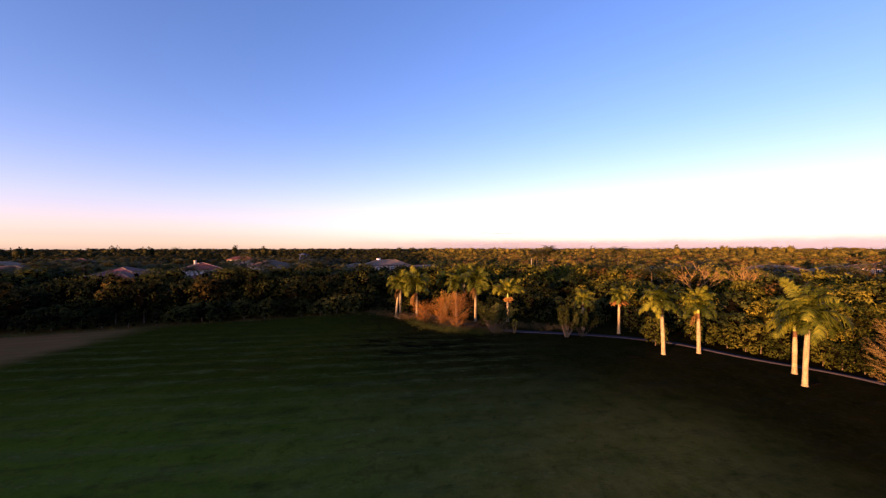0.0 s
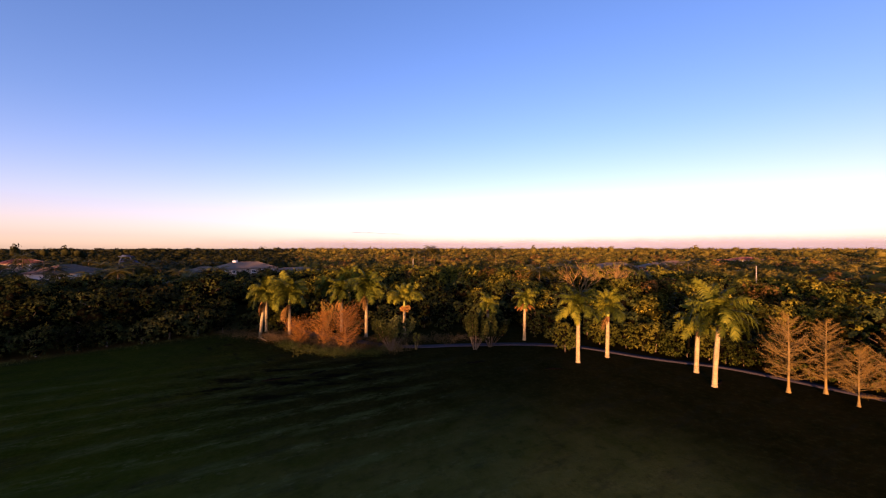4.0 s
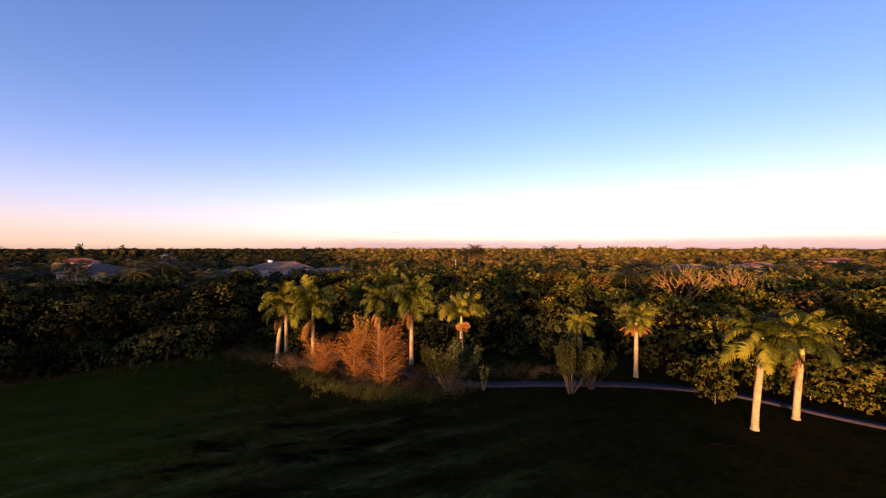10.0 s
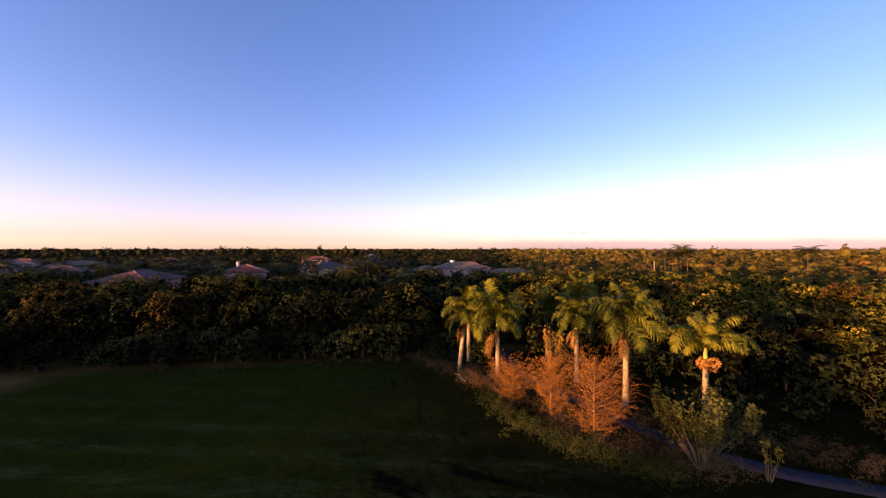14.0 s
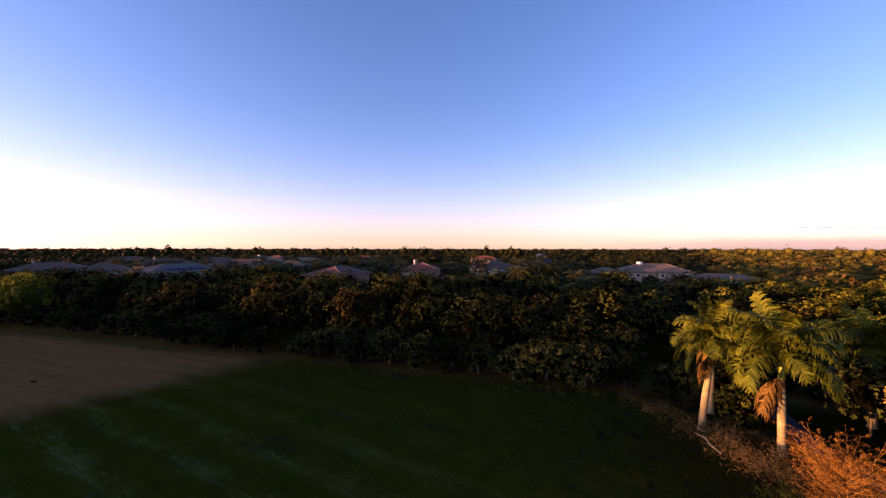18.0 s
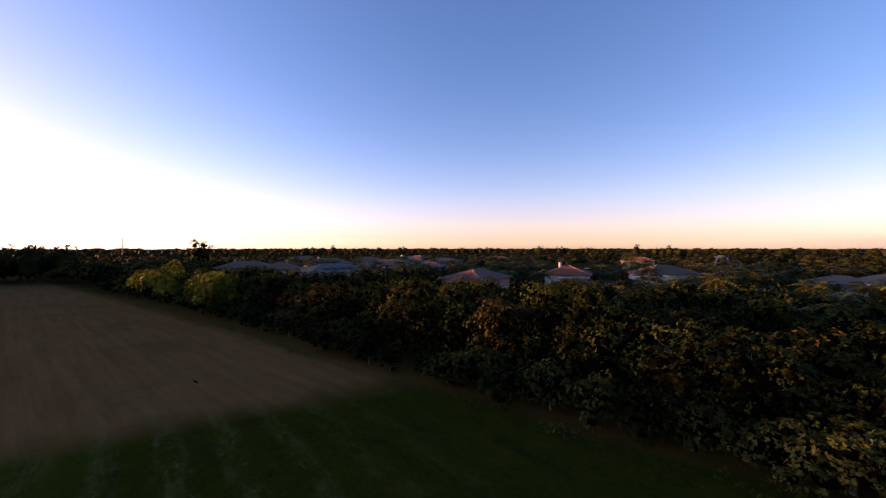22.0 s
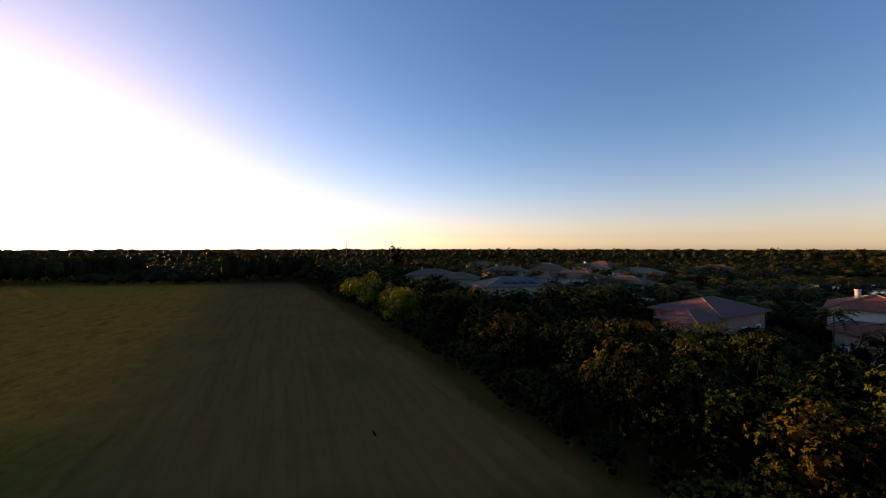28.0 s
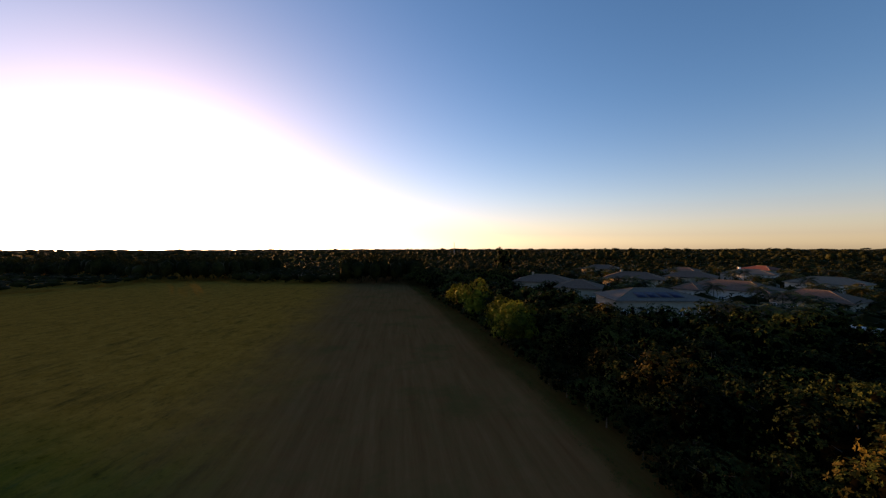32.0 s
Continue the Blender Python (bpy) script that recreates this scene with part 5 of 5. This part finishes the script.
for k in range(330):
    x, y = rg.uniform(-280, -30), rg.uniform(85, 250)
    e = edge_y(x)
    if (e is not None and y < e + 38) or not clear(x, y, 0.5) or water(x, y, 4):
        continue
    garden_palm(x, y, rg.uniform(6.0, 10.0))
for x, y, h in ((-125, 108, 8), (-128, 112, 9), (-131, 106, 8.5), (-136, 112, 8), (-122, 124, 9), (-118, 128, 8.5), (-140, 122, 9), (-87, 127, 9), (-72, 150, 10), (-60, 168, 10), (-66, 176, 10), (-84, 168, 10.5), (-116.5, 143, 7.5), (-108, 147, 6.5), (-128, 160, 8), (-96, 160, 7), (-131, 172, 8), (-100, 170, 9), (-99, 186, 13), (-106, 196, 11), (-70, 190, 11), (-50, 178, 10)):
    garden_palm(x, y, h)
for x, y, h in ((60.7, 213, 16.0), (64, 215, 14.5), (57, 211, 14), (52, 205, 13), (87, 184, 15), (60, 92, 10.5), (54, 96, 10), (66, 96, 10), (75, 84, 9), (120, 110, 9.5), (126, 118, 9), (112, 124, 9), (140, 120, 10), (98, 140, 10)):
    garden_palm(x, y, h, "tall slim palm standing over the woods", 1.6)


# ---- posts, tower, mast ----
for x, y, h in ((-86.5, 107.5, 5.0), (-89.5, 113.0, 4.6), (-91.5, 118, 5.2), (-93.5, 123, 5.0), (-96, 129, 3.6), (-84, 102, 3.4), (-83, 109, 4.2), (-86, 116, 4.4), (-88, 122, 4.4)):
    plant("shrub", x, y, h, 1.2, "shrubs beside the pink house")


# low garden planting round the houses
spots = []
for k in range(900):
    x, y = rg.uniform(-250, -58), rg.uniform(76, 225)
    near = edge_y(x)
    if near is not None and y < near + 30:
        continue
    foot = all(abs(math.cos(radians(-h[2])) * (x - h[0]) - math.sin(radians(-h[2])) * (y - h[1])) > h[3] / 2 + 1.5 or abs(math.sin(radians(-h[2])) * (x - h[0]) + math.cos(radians(-h[2])) * (y - h[1])) > h[4] / 2 + 1.5 for h in HOUSE_LIST)
    street = abs((y - 160) - 0.5 * (x + 112)) < 5 and -136 < x < -80
    if foot and not street:
        spots.append((x, y, rg.uniform(2.6, 6.2), rg.uniform(0.4, 0.8), int(rg.integers(5))))
GARDEN = [(*crown(rg, 9, 4.2, 0.5, 8, 24, 1.1, 4, 0.7), 9.0) for i in range(5)]
scatter("garden_bushes", "dark green bushes in the gardens of the estate", spots, GARDEN, M_LEAF)


def post(x, y, h, name, label, r=0.16, cap=True):
    e = new(name)
    e.matrix_world = pose(x, y, 0)
    part("shaft", mesh_of("shaft", *tube([(0, 0, -0.1), (0, 0, h)], [r, r * 0.8], 8), M_CONCRETE, True), e)
    if cap:
        part("cap", mesh_of("cap", *tube([(0, 0, h), (0, 0, h + 0.3)], [r * 1.4, r * 1.2], 8), M_WHITE, True), e)
    return tagged(e, label, "pole")


post(100.5, 72.7, 11.6, "utility_pole", "pale concrete utility pole over the woods", 0.09, False)
post(52.7, 220.2, 9.9, "utility_pole", "pale utility pole among distant trees", 0.15, False)
post(-880, -80, 34, "radio_mast", "thin radio mast on the horizon", 0.7, False)

M_STEEL = plain("tower_paint_blue", (0.018, 0.032, 0.085), (0.032, 0.052, 0.12), 1.0, 0.7, 0.0, 0.1)
tower = new("slide_tower")
tower.matrix_world = pose(-98, 260, 0, 0, 0, 25) @ Matrix.Diagonal((1.4, 1.4, 1.2, 1.0))
for sx in (-1.6, 1.6):
    for sy in (-1.2, 1.2):
        part("leg", mesh_of("leg", *tube([(sx * 2.2, sy * 2.2, 0), (sx * 0.8, sy * 0.8, 9.4)], [0.24, 0.18], 6), M_STEEL), tower)
for k in range(8):
    part("rung", mesh_of("rung", *box(-3.3 + 0.26 * k, -2.5 + 0.2 * k, 0.9 + k, 3.3 - 0.26 * k, -2.3 + 0.2 * k, 1.15 + k), M_STEEL), tower)
part("platform", mesh_of("platform", *box(-2.0, -1.6, 7.2, 2.0, 1.6, 7.5), M_STEEL), tower)
part("canopy", mesh_of("canopy", *join([box(-2.2, -1.8, 9.4, 2.2, 1.8, 9.7), box(-1.2, -1.0, 9.7, 1.2, 1.0, 10.2)]), M_STEEL), tower)
part("slide", mesh_of("slide", *tube([(2, 0, 7.4), (5, 0, 5.2), (9, 0, 1.6), (12, 0, 0.8)], [0.7, 0.7, 0.7, 0.7], 8), M_STEEL), tower, "sloping blue slide")
tagged(tower, "blue slide tower beyond the trees", "tower")


def pool_house(x, y, turn):
    e = new("pool_house")
    e.matrix_world = pose(x, y, 0, 0, 0, turn)
    part("wall", mesh_of("wall", *join([box(-2.0, -1.4, 0, -1.0, 1.4, 5.6), box(-0.3, -1.4, 0, 0.5, 1.4, 5.6), box(1.2, -1.4, 0, 2.0, 1.4, 5.6), box(-1.0, 1.0, 0, 1.2, 1.4, 5.6)]), M_WHITE), e)
    part("roof", mesh_of("roof", *box(-2.2, -1.6, 5.6, 2.2, 1.6, 5.85), M_WHITE), e)
    return tagged(e, "small white flat-roofed outbuilding with dark openings", "outbuilding")


pool_house(-127.5, 121.5, 40)


# ---- thin evening clouds far off ----
M_CLOUD, cnt, cb = mat("thin_cloud", 1.0)
cb.inputs["Base Color"].default_value = (0.62, 0.54, 0.58, 1)
veil = cnt.nodes.new("ShaderNodeMixShader")
veil.inputs[0].default_value = 0.4
cnt.links.new(cnt.nodes.new("ShaderNodeBsdfTransparent").outputs[0], veil.inputs[1])
cnt.links.new(cb.outputs[0], veil.inputs[2])
cnt.links.new(veil.outputs[0], cnt.nodes["Material Output"].inputs[0])
for x, y, z, l, t in ((520, 4000, 178, 150, 7), (780, 3950, 168, 170, 5)):
    seg = 14
    vs = [(l * math.cos(6.2832 * k / seg), 60 * math.sin(6.2832 * k / seg), 0.25 * t * math.sin(k * 2.1)) for k in range(seg)] + [(-0.2 * l, 0, t), (0.3 * l, 0, t * 0.7)]
    me = bpy.data.meshes.new("cloud")
    me.from_pydata(vs, [], [(k, (k + 1) % seg, seg + (1 if math.cos(6.2832 * k / seg) > 0 else 0)) for k in range(seg)])
    me.materials.append(M_CLOUD)
    ob = new("cloud", me)
    ob.matrix_world = pose(x, y, z, 0, 0, 12)
    tagged(ob, "thin grey-pink evening cloud low over the horizon", "cloud", kind="structure")


def haze_bank(start, end, top):
    """One long sheet with lavender evening haze painted on it round the eastern horizon, thinning out upwards."""
    vs, fs, n, m = [], [], 60, 6
    for i in range(n + 1):
        az = radians(start + (end - start) * i / n)
        for j in range(m + 1):
            r = 4300 + 60 * math.sin(3.1416 * j / m)
            vs.append((r * math.sin(az), r * math.cos(az), -20 + (top + 20) * j / m))
    for i in range(n):
        for j in range(m):
            a = i * (m + 1) + j
            fs.append((a, a + m + 1, a + m + 2, a + 1))
    tagged(new("backdrop", mesh_of("backdrop", vs, fs, M_BANK, True)), "lavender-grey bank of evening haze along the horizon", "haze", kind="structure")


# haze painted on the sheet: lavender colour, faded upwards and towards the west
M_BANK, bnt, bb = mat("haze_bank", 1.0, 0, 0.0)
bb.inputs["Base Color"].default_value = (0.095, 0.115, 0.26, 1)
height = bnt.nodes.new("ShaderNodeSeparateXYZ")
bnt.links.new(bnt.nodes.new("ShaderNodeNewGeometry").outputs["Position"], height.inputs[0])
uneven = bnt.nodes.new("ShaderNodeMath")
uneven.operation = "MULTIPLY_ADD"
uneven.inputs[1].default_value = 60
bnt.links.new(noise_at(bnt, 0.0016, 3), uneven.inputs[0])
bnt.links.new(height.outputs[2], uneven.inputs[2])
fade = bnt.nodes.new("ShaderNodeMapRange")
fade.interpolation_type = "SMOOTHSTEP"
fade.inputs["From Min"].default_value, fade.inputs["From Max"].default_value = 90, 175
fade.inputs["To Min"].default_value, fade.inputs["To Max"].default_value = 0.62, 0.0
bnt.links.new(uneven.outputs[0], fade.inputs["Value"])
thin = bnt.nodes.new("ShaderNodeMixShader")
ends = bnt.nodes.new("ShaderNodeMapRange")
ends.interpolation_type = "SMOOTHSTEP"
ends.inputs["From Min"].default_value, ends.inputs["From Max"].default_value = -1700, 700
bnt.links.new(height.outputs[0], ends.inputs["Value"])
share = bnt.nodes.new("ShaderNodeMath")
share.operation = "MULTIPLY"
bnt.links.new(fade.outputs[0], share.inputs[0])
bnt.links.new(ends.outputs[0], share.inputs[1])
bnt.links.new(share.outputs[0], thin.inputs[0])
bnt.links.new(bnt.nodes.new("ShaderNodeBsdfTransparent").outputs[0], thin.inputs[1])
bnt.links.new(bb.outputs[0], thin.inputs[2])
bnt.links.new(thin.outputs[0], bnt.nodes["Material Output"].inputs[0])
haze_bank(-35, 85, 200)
